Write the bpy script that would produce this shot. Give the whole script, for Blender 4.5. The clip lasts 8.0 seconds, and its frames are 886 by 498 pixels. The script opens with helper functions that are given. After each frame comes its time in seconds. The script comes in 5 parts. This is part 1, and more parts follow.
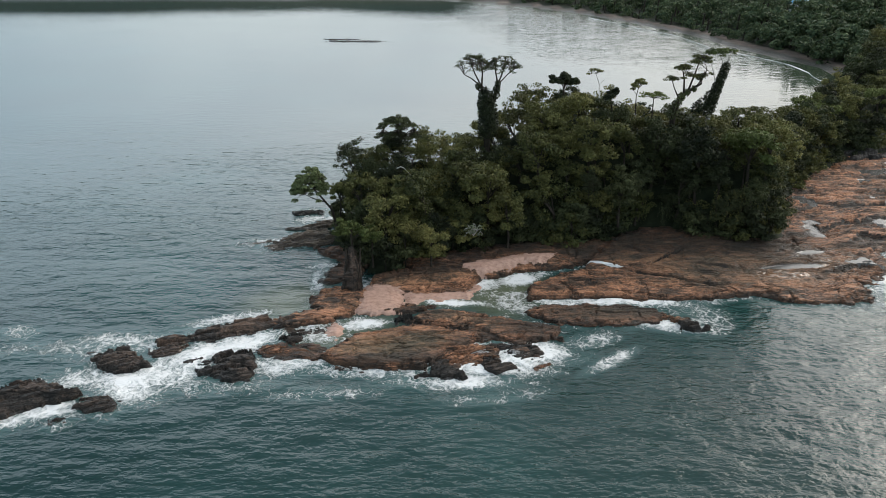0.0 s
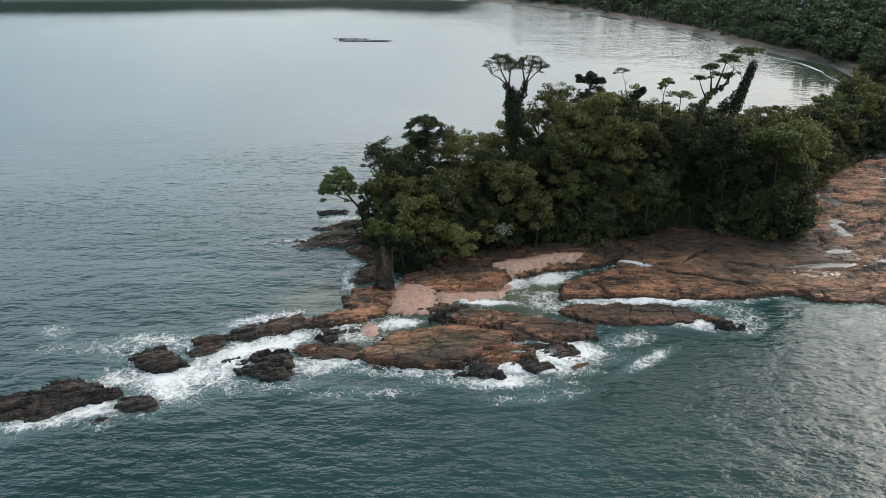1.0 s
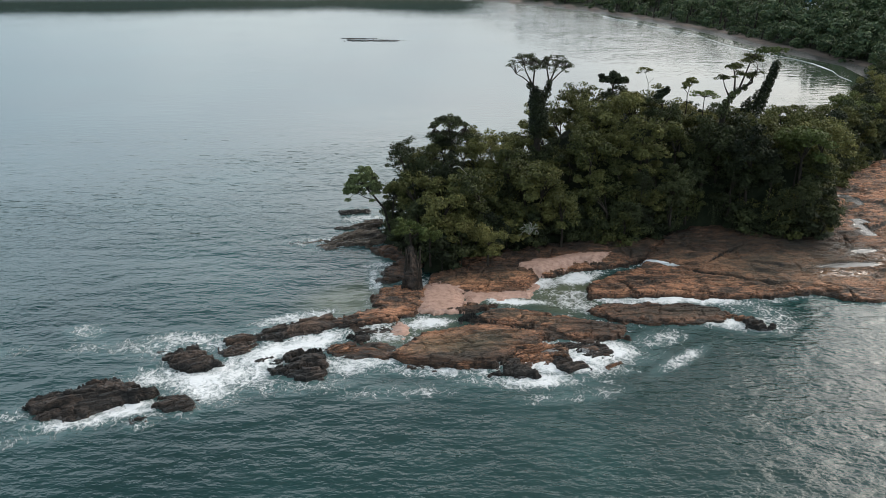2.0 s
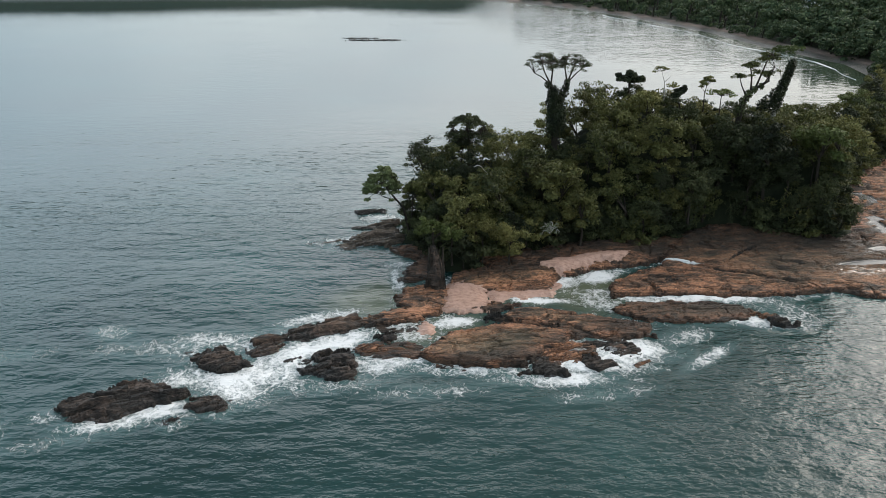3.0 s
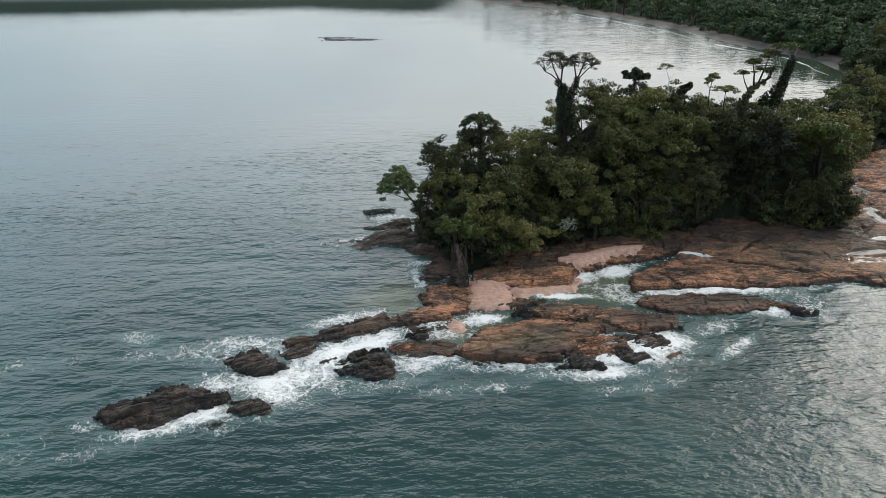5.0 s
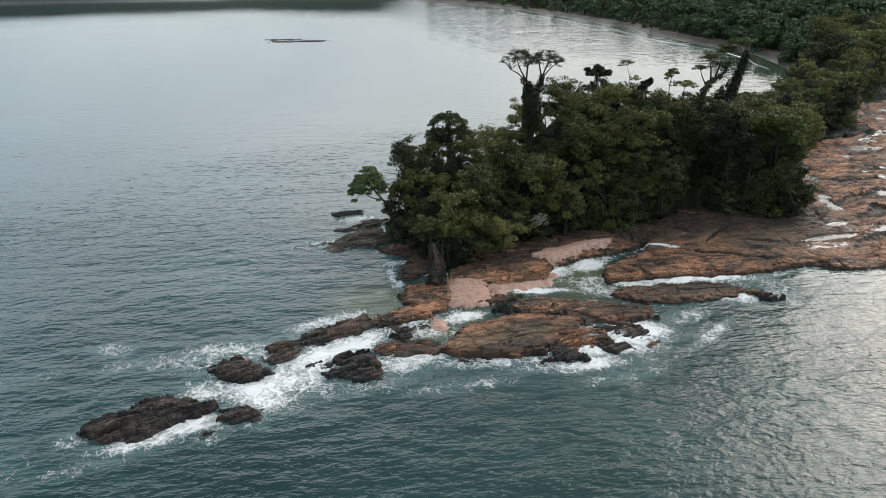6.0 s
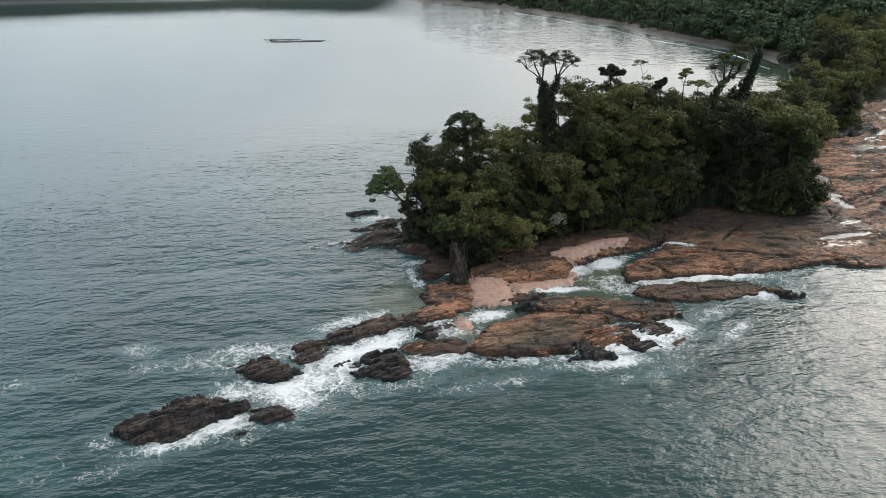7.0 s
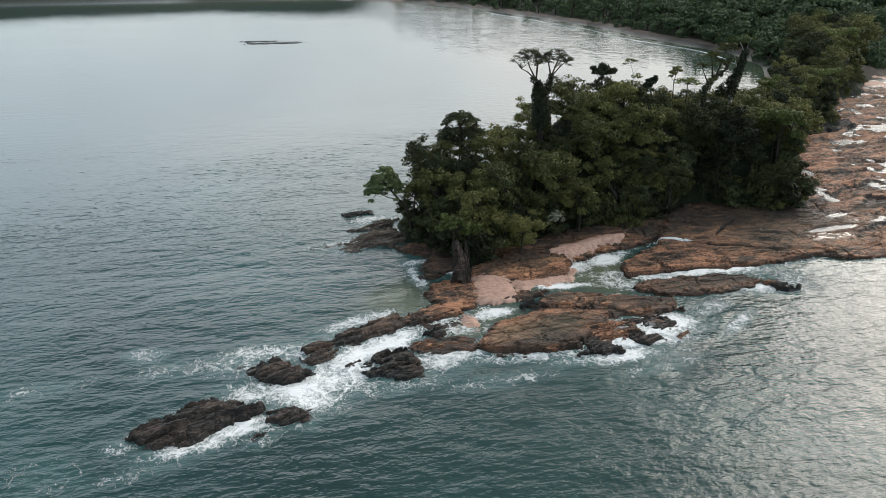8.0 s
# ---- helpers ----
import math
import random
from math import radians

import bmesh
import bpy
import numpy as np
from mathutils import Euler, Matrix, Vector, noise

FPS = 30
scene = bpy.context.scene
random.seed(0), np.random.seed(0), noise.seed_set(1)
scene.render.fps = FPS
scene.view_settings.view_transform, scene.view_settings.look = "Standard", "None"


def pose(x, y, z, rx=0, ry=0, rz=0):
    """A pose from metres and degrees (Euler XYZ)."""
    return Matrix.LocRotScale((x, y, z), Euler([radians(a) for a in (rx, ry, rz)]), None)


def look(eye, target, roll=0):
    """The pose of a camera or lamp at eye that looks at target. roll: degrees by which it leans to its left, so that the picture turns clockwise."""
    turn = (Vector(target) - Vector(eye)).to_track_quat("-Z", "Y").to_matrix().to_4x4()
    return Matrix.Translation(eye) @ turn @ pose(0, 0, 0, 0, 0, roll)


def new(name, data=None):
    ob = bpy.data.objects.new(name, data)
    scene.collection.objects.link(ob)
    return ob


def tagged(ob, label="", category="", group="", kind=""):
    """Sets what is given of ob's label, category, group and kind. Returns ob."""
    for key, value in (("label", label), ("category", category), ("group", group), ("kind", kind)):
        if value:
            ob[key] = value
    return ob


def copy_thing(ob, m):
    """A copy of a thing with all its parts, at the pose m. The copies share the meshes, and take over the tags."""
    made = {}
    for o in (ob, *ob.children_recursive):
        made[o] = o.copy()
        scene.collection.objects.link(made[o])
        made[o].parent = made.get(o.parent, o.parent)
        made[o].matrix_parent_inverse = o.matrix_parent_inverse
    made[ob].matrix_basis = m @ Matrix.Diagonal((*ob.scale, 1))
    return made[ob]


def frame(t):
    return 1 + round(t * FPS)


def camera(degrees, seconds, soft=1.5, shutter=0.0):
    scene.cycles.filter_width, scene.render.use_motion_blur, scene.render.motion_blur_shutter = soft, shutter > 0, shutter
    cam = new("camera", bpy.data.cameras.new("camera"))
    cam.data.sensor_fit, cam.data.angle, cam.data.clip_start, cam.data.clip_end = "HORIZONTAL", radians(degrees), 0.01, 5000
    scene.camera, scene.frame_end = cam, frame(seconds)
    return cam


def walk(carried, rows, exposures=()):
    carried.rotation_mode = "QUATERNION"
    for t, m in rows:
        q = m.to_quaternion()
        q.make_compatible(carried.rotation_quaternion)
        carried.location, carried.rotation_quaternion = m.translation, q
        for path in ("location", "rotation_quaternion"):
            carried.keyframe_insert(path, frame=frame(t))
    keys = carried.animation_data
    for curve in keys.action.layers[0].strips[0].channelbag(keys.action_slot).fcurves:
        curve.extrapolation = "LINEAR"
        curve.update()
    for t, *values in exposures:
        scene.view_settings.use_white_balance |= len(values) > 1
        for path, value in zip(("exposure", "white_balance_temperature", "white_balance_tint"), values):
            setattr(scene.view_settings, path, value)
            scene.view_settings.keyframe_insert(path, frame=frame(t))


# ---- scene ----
cam = camera(61.2, 8.0, soft=0.7)
PATH = [
    (0, (-0.187, 0.279, 40.245), (-0.185, 2.126, 39.476), -0.3),
    (0.5, (-2.081, 0.214, 40.298), (-2.081, 2.06, 39.529), -0.4),
    (1, (-3.859, 0.215, 40.319), (-3.861, 2.06, 39.549), -0.4),
    (1.5, (-5.608, 0.204, 40.337), (-5.611, 2.05, 39.566), -0.4),
    (3, (-10.804, 0.093, 40.411), (-10.79, 1.938, 39.638), -0.5),
    (3.5, (-12.747, 0.142, 40.456), (-12.716, 1.986, 39.682), -0.5),
    (4, (-14.555, 0.104, 40.481), (-14.503, 1.947, 39.706), -0.5),
    (5.5, (-19.822, -0.152, 40.603), (-19.647, 1.683, 39.826), -0.6),
    (6, (-21.694, -0.107, 40.611), (-21.443, 1.718, 39.834), -0.7),
    (6.5, (-23.6, 0.055, 40.623), (-23.335, 1.878, 39.846), -0.6),
    (7, (-25.441, 0.229, 40.638), (-25.166, 2.051, 39.861), -0.6),
    (7.5, (-27.357, 0.287, 40.642), (-27.05, 2.104, 39.866), -0.6),
    (8, (-29.27, 0.331, 40.658), (-28.921, 2.141, 39.882), -0.7),
]
walk(cam, [(t, look(eye, target, roll)) for t, eye, target, roll in PATH])

# ---- world, sun, exposure ----
SUN_EL, SUN_AZ = 33.0, 54.0         # degrees up; degrees from +y towards +x
world = bpy.data.worlds.new("overcast_sky")
scene.world = world
world.use_nodes = True
wt = world.node_tree
wt.nodes.clear()
w_out = wt.nodes.new("ShaderNodeOutputWorld")
w_bg = wt.nodes.new("ShaderNodeBackground")
w_bg2 = wt.nodes.new("ShaderNodeBackground")
w_add = wt.nodes.new("ShaderNodeAddShader")
w_sky = wt.nodes.new("ShaderNodeTexSky")
w_sky.sky_type = "NISHITA"
w_sky.sun_disc = False
w_sky.sun_elevation, w_sky.sun_rotation = radians(SUN_EL), radians(SUN_AZ)
w_sky.air_density, w_sky.dust_density = 1.2, 3.0
w_co = wt.nodes.new("ShaderNodeTexCoord")
w_map = wt.nodes.new("ShaderNodeMapping")
w_map.inputs["Scale"].default_value = (1.4, 1.4, 3.6)
w_noise = wt.nodes.new("ShaderNodeTexNoise")
w_noise.inputs["Scale"].default_value = 1.7
w_noise.inputs["Detail"].default_value = 5.0
w_ramp = wt.nodes.new("ShaderNodeValToRGB")
w_ramp.color_ramp.elements[0].position = 0.36
w_ramp.color_ramp.elements[0].color = (0.72, 0.76, 0.80, 1)
w_ramp.color_ramp.elements[1].position = 0.64
w_ramp.color_ramp.elements[1].color = (1.0, 0.99, 0.97, 1)
wt.links.new(w_co.outputs["Generated"], w_map.inputs["Vector"])
wt.links.new(w_map.outputs["Vector"], w_noise.inputs["Vector"])
wt.links.new(w_noise.outputs["Fac"], w_ramp.inputs["Fac"])
w_sep = wt.nodes.new("ShaderNodeSeparateXYZ")
wt.links.new(w_co.outputs["Generated"], w_sep.inputs[0])
w_haze = wt.nodes.new("ShaderNodeValToRGB")      # brighter towards the horizon
w_haze.color_ramp.elements[0].position, w_haze.color_ramp.elements[0].color = 0.0, (0.24, 0.255, 0.27, 1)
w_haze.color_ramp.elements[1].position, w_haze.color_ramp.elements[1].color = 0.72, (0.115, 0.145, 0.175, 1)
w_mid = w_haze.color_ramp.elements.new(0.36)
w_mid.color = (1.18, 1.19, 1.20, 1)
w_far = w_haze.color_ramp.elements.new(0.16)
w_far.color = (0.52, 0.53, 0.54, 1)
w_step = w_haze.color_ramp.elements.new(0.46)
w_step.color = (0.95, 0.99, 1.03, 1)
w_low = w_haze.color_ramp.elements.new(0.58)
w_low.color = (0.29, 0.345, 0.395, 1)
w_high = w_haze.color_ramp.elements.new(1.0)
w_high.color = (0.72, 0.68, 0.64, 1)
wt.links.new(w_sep.outputs["Z"], w_haze.inputs["Fac"])
w_mul = wt.nodes.new("ShaderNodeMix")
w_mul.data_type, w_mul.blend_type = "RGBA", "MULTIPLY"
w_mul.inputs[0].default_value = 1.0
wt.links.new(w_ramp.outputs["Color"], w_mul.inputs[6])
wt.links.new(w_haze.outputs["Color"], w_mul.inputs[7])
# the cloud cover is brighter towards the hidden sun
w_dot = wt.nodes.new("ShaderNodeVectorMath")
w_dot.operation = "DOT_PRODUCT"
w_dot.inputs[1].default_value = (math.sin(radians(SUN_AZ)), math.cos(radians(SUN_AZ)), 0.25)
wt.links.new(w_co.outputs["Generated"], w_dot.inputs[0])
w_side = wt.nodes.new("ShaderNodeMapRange")
w_side.inputs["From Min"].default_value, w_side.inputs["From Max"].default_value = -1.0, 1.0
w_side.inputs["To Min"].default_value, w_side.inputs["To Max"].default_value = 0.42, 1.28
wt.links.new(w_dot.outputs["Value"], w_side.inputs["Value"])
w_mul2 = wt.nodes.new("ShaderNodeMix")
w_mul2.data_type, w_mul2.blend_type = "RGBA", "MULTIPLY"
w_mul2.inputs[0].default_value = 1.0
wt.links.new(w_mul.outputs[2], w_mul2.inputs[6])
wt.links.new(w_side.outputs[0], w_mul2.inputs[7])
# and bluer away from it
w_tint = wt.nodes.new("ShaderNodeValToRGB")
w_unit = wt.nodes.new("ShaderNodeMapRange")
w_unit.inputs["From Min"].default_value, w_unit.inputs["From Max"].default_value = -1.0, 1.0
wt.links.new(w_dot.outputs["Value"], w_unit.inputs["Value"])
w_tint.color_ramp.elements[0].color = (0.74, 0.90, 1.0, 1)
w_tint.color_ramp.elements[1].color = (1.0, 0.945, 0.89, 1)
w_tmid = w_tint.color_ramp.elements.new(0.57)
w_tmid.color = (0.79, 0.925, 1.02, 1)
w_tmid2 = w_tint.color_ramp.elements.new(0.80)
w_tmid2.color = (0.94, 0.97, 0.99, 1)
wt.links.new(w_unit.outputs[0], w_tint.inputs["Fac"])
w_mul3 = wt.nodes.new("ShaderNodeMix")
w_mul3.data_type, w_mul3.blend_type = "RGBA", "MULTIPLY"
w_mul3.inputs[0].default_value = 1.0
wt.links.new(w_mul2.outputs[2], w_mul3.inputs[6])
wt.links.new(w_tint.outputs["Color"], w_mul3.inputs[7])
wt.links.new(w_mul3.outputs[2], w_bg2.inputs["Color"])
w_bg.inputs["Strength"].default_value = 0.05
w_bg2.inputs["Strength"].default_value = 2.4
wt.links.new(w_sky.outputs["Color"], w_bg.inputs["Color"])
wt.links.new(w_bg.outputs["Background"], w_add.inputs[0])
wt.links.new(w_bg2.outputs["Background"], w_add.inputs[1])
wt.links.new(w_add.outputs["Shader"], w_out.inputs["Surface"])

sun_data = bpy.data.lights.new("sun", "SUN")
sun_data.energy, sun_data.angle, sun_data.color = 1.5, radians(34), (1.0, 0.94, 0.86)
sun = new("sun", sun_data)
sun.matrix_world = look((0, 0, 0), (-math.sin(radians(SUN_AZ)) * math.cos(radians(SUN_EL)),
                                    -math.cos(radians(SUN_AZ)) * math.cos(radians(SUN_EL)), -math.sin(radians(SUN_EL))))
scene.view_settings.exposure = -0.04


# ---- numeric helpers ----
def lattice(ix, iy, seed):
    h = (ix.astype(np.int64) * 374761393 + iy.astype(np.int64) * 668265263 + seed * 974634777) & 0xFFFFFFFF
    h = ((h ^ (h >> 13)) * 1274126177) & 0xFFFFFFFF
    return ((h ^ (h >> 16)) & 0xFFFF) / 65535.0


def vnoise(x, y, seed=0):
    """Smooth value noise, -1 to 1."""
    ix, iy = np.floor(x), np.floor(y)
    fx, fy = x - ix, y - iy
    fx, fy = fx * fx * (3 - 2 * fx), fy * fy * (3 - 2 * fy)
    a, b = lattice(ix, iy, seed), lattice(ix + 1, iy, seed)
    c, d = lattice(ix, iy + 1, seed), lattice(ix + 1, iy + 1, seed)
    return 2 * ((a * (1 - fx) + b * fx) * (1 - fy) + (c * (1 - fx) + d * fx) * fy) - 1


def fbm(x, y, seed=0, octaves=4):
    total, amp, norm = 0, 1.0, 0.0
    for k in range(octaves):
        total = total + amp * vnoise(x * 2 ** k, y * 2 ** k, seed + k * 17)
        norm += amp
        amp *= 0.5
    return total / norm


def smooth(a, b, x):
    t = np.clip((x - a) / (b - a), 0, 1)
    return t * t * (3 - 2 * t)


def mesh_from(name, verts, faces, smooth_shade=False):
    """A mesh from arrays of vertices (n, 3) and faces (m, 3 or 4)."""
    verts, faces = np.asarray(verts, dtype=np.float32), np.asarray(faces, dtype=np.int32)
    me = bpy.data.meshes.new(name)
    m, k = faces.shape
    me.vertices.add(len(verts))
    me.vertices.foreach_set("co", verts.ravel())
    me.loops.add(m * k)
    me.loops.foreach_set("vertex_index", faces.ravel())
    me.polygons.add(m)
    me.polygons.foreach_set("loop_start", np.arange(0, m * k, k, dtype=np.int32))
    if smooth_shade:
        me.polygons.foreach_set("use_smooth", np.ones(m, dtype=bool))
    me.update(calc_edges=True)
    return me


def grid_mesh(name, X, Y, Z, keep=None, attrs=None, smooth_shade=True):
    """A height-field mesh on a tensor grid; keep: which vertices stay."""
    ny, nx = X.shape
    idx = np.arange(ny * nx).reshape(ny, nx)
    quads = np.stack([idx[:-1, :-1], idx[:-1, 1:], idx[1:, 1:], idx[1:, :-1]], -1).reshape(-1, 4)
    verts = np.stack([X, Y, Z], -1).reshape(-1, 3)
    attrs = {k: v.ravel() for k, v in (attrs or {}).items()}
    if keep is not None:
        flag = keep.ravel()
        quads = quads[flag[quads].any(1)]
        used = np.zeros(len(verts), dtype=bool)
        used[quads.ravel()] = True
        remap = np.cumsum(used) - 1
        quads, verts = remap[quads], verts[used]
        attrs = {k: v[used] for k, v in attrs.items()}
    me = mesh_from(name, verts, quads, smooth_shade)
    for k, v in attrs.items():
        me.attributes.new(k, "FLOAT", "POINT").data.foreach_set("value", v.astype(np.float32))
    return me


def thing(name, label, category, m=None, group="", kind=""):
    """An Empty at the base of a thing, for its parts."""
    ob = new(name)
    ob.empty_display_size = 0.3
    if m is not None:
        ob.matrix_basis = m
    return tagged(ob, label, category, group, kind)


def part(name, me, material, parent, label=""):
    ob = new(name, me)
    if material is not None and not me.materials:
        me.materials.append(material)
    ob.parent = parent
    if label:
        ob["label"] = label
    return ob


def tubes(name, strands, sides=7):
    """Tapered tubes: each strand is (points, first radius, last radius)."""
    verts, faces, base = [], [], 0
    for pts, r0, r1 in strands:
        pts = [Vector(p) for p in pts]
        n = len(pts)
        for i, p in enumerate(pts):
            way = (pts[min(i + 1, n - 1)] - pts[max(i - 1, 0)]).normalized()
            side = way.orthogonal().normalized() if abs(way.z) < 0.999 else Vector((1, 0, 0))
            other = way.cross(side)
            r = r0 + (r1 - r0) * i / max(n - 1, 1)
            for k in range(sides):
                a = 2 * math.pi * k / sides
                verts.append(p + r * (math.cos(a) * side + math.sin(a) * other))
        for i in range(n - 1):
            for k in range(sides):
                k2 = (k + 1) % sides
                faces.append((base + i * sides + k, base + i * sides + k2, base + (i + 1) * sides + k2, base + (i + 1) * sides + k))
        base += n * sides
    return mesh_from(name, [tuple(v) for v in verts], faces, True)


# ---- materials ----
def material(name):
    mat = bpy.data.materials.new(name)
    mat.use_nodes = True
    nt = mat.node_tree
    return mat, nt, nt.nodes["Principled BSDF"]


def add(nt, kind, **inputs):
    node = nt.nodes.new(kind)
    for key, value in inputs.items():
        node.inputs[key.replace("_", " ")].default_value = value
    return node


def noise_node(nt, coord, scale, detail=4.0, stretch=(1, 1, 1), rough=0.55):
    mp = nt.nodes.new("ShaderNodeMapping")
    mp.inputs["Scale"].default_value = stretch
    nt.links.new(coord, mp.inputs["Vector"])
    n = add(nt, "ShaderNodeTexNoise", Scale=scale, Detail=detail, Roughness=rough)
    nt.links.new(mp.outputs["Vector"], n.inputs["Vector"])
    return n.outputs["Fac"]


def ramp_node(nt, fac, stops):
    r = nt.nodes.new("ShaderNodeValToRGB")
    els = r.color_ramp.elements
    while len(els) < len(stops):
        els.new(0.5)
    for e, (p, c) in zip(els, stops):
        e.position = p
        e.color = (*c, 1) if len(c) == 3 else c
    nt.links.new(fac, r.inputs["Fac"])
    return r.outputs["Color"]


def grey(v):
    return (v, v, v)


def math_node(nt, op, a, b=None, c=None, clamp=False):
    n = nt.nodes.new("ShaderNodeMath")
    n.operation, n.use_clamp = op, clamp
    for i, v in enumerate((a, b, c)):
        if v is None:
            continue
        if isinstance(v, (int, float)):
            n.inputs[i].default_value = v
        else:
            nt.links.new(v, n.inputs[i])
    return n.outputs[0]


def mix_node(nt, fac, a, b):
    n = nt.nodes.new("ShaderNodeMix")
    n.data_type = "RGBA"
    for i, v in ((0, fac), (6, a), (7, b)):
        if isinstance(v, (int, float)):
            n.inputs[i].default_value = v
        elif isinstance(v, tuple):
            n.inputs[i].default_value = (*v, 1)
        else:
            nt.links.new(v, n.inputs[i])
    return n.outputs[2]


def attr_node(nt, name):
    n = nt.nodes.new("ShaderNodeAttribute")
    n.attribute_name = name
    return n.outputs["Fac"]


def bump_node(nt, bsdf, height, strength, distance, normal=None):
    b = add(nt, "ShaderNodeBump", Strength=strength, Distance=distance)
    nt.links.new(height, b.inputs["Height"])
    if normal is not None:
        nt.links.new(normal, b.inputs["Normal"])
    if bsdf is not None:
        nt.links.new(b.outputs["Normal"], bsdf.inputs["Normal"])
    return b.outputs["Normal"]


def make_rock(name, warm, brown, dark, amount):
    """Layered shore rock: warm bare stone, brown crust, near-black weed, painted shade and wet stains. Attributes for
    sand, weed with painted shade, wet.
    """
    mat, nt, bsdf = material(name)
    co = nt.nodes.new("ShaderNodeNewGeometry").outputs["Position"]
    big = noise_node(nt, co, 0.16, 5, (1, 1.6, 1))
    mid = noise_node(nt, co, 0.8, 6, (0.8, 1.4, 2.0), 0.68)
    fine = noise_node(nt, co, 3.6, 7, (1, 1.5, 2), 0.7)
    lump = math_node(nt, "ADD", math_node(nt, "MULTIPLY", big, 0.55), math_node(nt, "MULTIPLY", mid, 0.55))
    base = ramp_node(nt, lump, [(amount - 0.08, dark), (amount, brown), (amount + 0.06, warm), (amount + 0.25, tuple(min(1, c * 1.35) for c in warm))])
    speck = ramp_node(nt, fine, [(0.36, grey(0.30)), (0.60, grey(1.15))])
    mul = nt.nodes.new("ShaderNodeMix")
    mul.data_type, mul.blend_type = "RGBA", "MULTIPLY"
    mul.inputs[0].default_value = 0.9
    nt.links.new(base, mul.inputs[6])
    nt.links.new(speck, mul.inputs[7])
    seam = noise_node(nt, co, 0.30, 5, (0.5, 1.7, 2.5), 0.62)
    vein = ramp_node(nt, math_node(nt, "ABSOLUTE", math_node(nt, "SUBTRACT", seam, 0.5)), [(0.0, grey(1)), (0.034, grey(0.0))])
    cross = noise_node(nt, co, 0.5, 4, (1.4, 0.7, 2.0), 0.6)
    vein2 = ramp_node(nt, math_node(nt, "ABSOLUTE", math_node(nt, "SUBTRACT", cross, 0.5)), [(0.0, grey(0.8)), (0.010, grey(0.0))])
    lamina = noise_node(nt, co, 1.0, 4, (0.22, 0.34, 6.5), 0.6)
    vein3 = ramp_node(nt, math_node(nt, "ABSOLUTE", math_node(nt, "SUBTRACT", lamina, 0.5)), [(0.0, grey(0.6)), (0.020, grey(0.0))])
    seams = math_node(nt, "MAXIMUM", math_node(nt, "MAXIMUM", vein, vein2), vein3)
    # near-black cover: weed, plus shade painted at ledges and below the trees
    alg_shade = math_node(nt, "MULTIPLY", attr_node(nt, "algae_shade"), math_node(nt, "MULTIPLY_ADD", mid, 1.8, -0.15), clamp=True)
    col = mix_node(nt, math_node(nt, "MULTIPLY", seams, 0.85), mul.outputs[2], dark)
    film = math_node(nt, "MULTIPLY", attr_node(nt, "film"), math_node(nt, "MULTIPLY_ADD", mid, 1.6, -0.2), clamp=True)
    col = mix_node(nt, film, col, (0.135, 0.108, 0.062))
    mottle = math_node(nt, "MULTIPLY", math_node(nt, "SUBTRACT", noise_node(nt, co, 0.42, 7, (0.7, 1.5, 1.5), 0.72), 0.50), 6.0, clamp=True)
    col = mix_node(nt, math_node(nt, "MULTIPLY", mottle, 0.72), col, dark)
    col = mix_node(nt, alg_shade, col, dark)
    sandcol = ramp_node(nt, noise_node(nt, co, 1.6, 7, (1, 1.4, 1), 0.7), [(0.34, (0.26, 0.150, 0.108)), (0.5, (0.40, 0.242, 0.180)), (0.66, (0.48, 0.300, 0.230))])
    sandfac = math_node(nt, "MULTIPLY", math_node(nt, "SUBTRACT", math_node(nt, "ADD", attr_node(nt, "sand"), math_node(nt, "MULTIPLY", mid, 1.1)), 1.02), 3.2, clamp=True)
    col = mix_node(nt, sandfac, col, sandcol)
    foamfac = math_node(nt, "MULTIPLY", math_node(nt, "SUBTRACT", math_node(nt, "ADD", attr_node(nt, "froth"), math_node(nt, "MULTIPLY", fine, 0.6)), 0.85), 4.0, clamp=True)
    col = mix_node(nt, foamfac, col, (0.66, 0.68, 0.68))
    pool = math_node(nt, "MULTIPLY", math_node(nt, "SUBTRACT", math_node(nt, "MULTIPLY_ADD", fine, 0.35, attr_node(nt, "pool")), 0.62), 6.0, clamp=True)
    col = mix_node(nt, pool, col, (0.060, 0.058, 0.054))
    nt.links.new(col, bsdf.inputs["Base Color"])
    wet = math_node(nt, "MULTIPLY", math_node(nt, "SUBTRACT", math_node(nt, "ADD", attr_node(nt, "wet"), mid), 0.75), 5.0, clamp=True)
    wet = math_node(nt, "MAXIMUM", wet, pool)
    rough = math_node(nt, "MULTIPLY_ADD", pool, 0.18, math_node(nt, "MULTIPLY_ADD", wet, -0.58, 0.66))
    bsdf.inputs["Specular IOR Level"].default_value = 0.32
    nt.links.new(rough, bsdf.inputs["Roughness"])
    h = math_node(nt, "ADD", math_node(nt, "MULTIPLY_ADD", lamina, 0.5, math_node(nt, "MULTIPLY", mid, 0.6)), math_node(nt, "MULTIPLY_ADD", fine, 0.35, math_node(nt, "MULTIPLY", seams, -0.5)))
    dry = math_node(nt, "SUBTRACT", 1.0, wet, clamp=True)
    bare = math_node(nt, "MULTIPLY_ADD", sandfac, -0.9, 1.0)
    bump_node(nt, bsdf, math_node(nt, "MULTIPLY", math_node(nt, "MULTIPLY", h, dry), bare), 0.9, 0.35)
    return mat


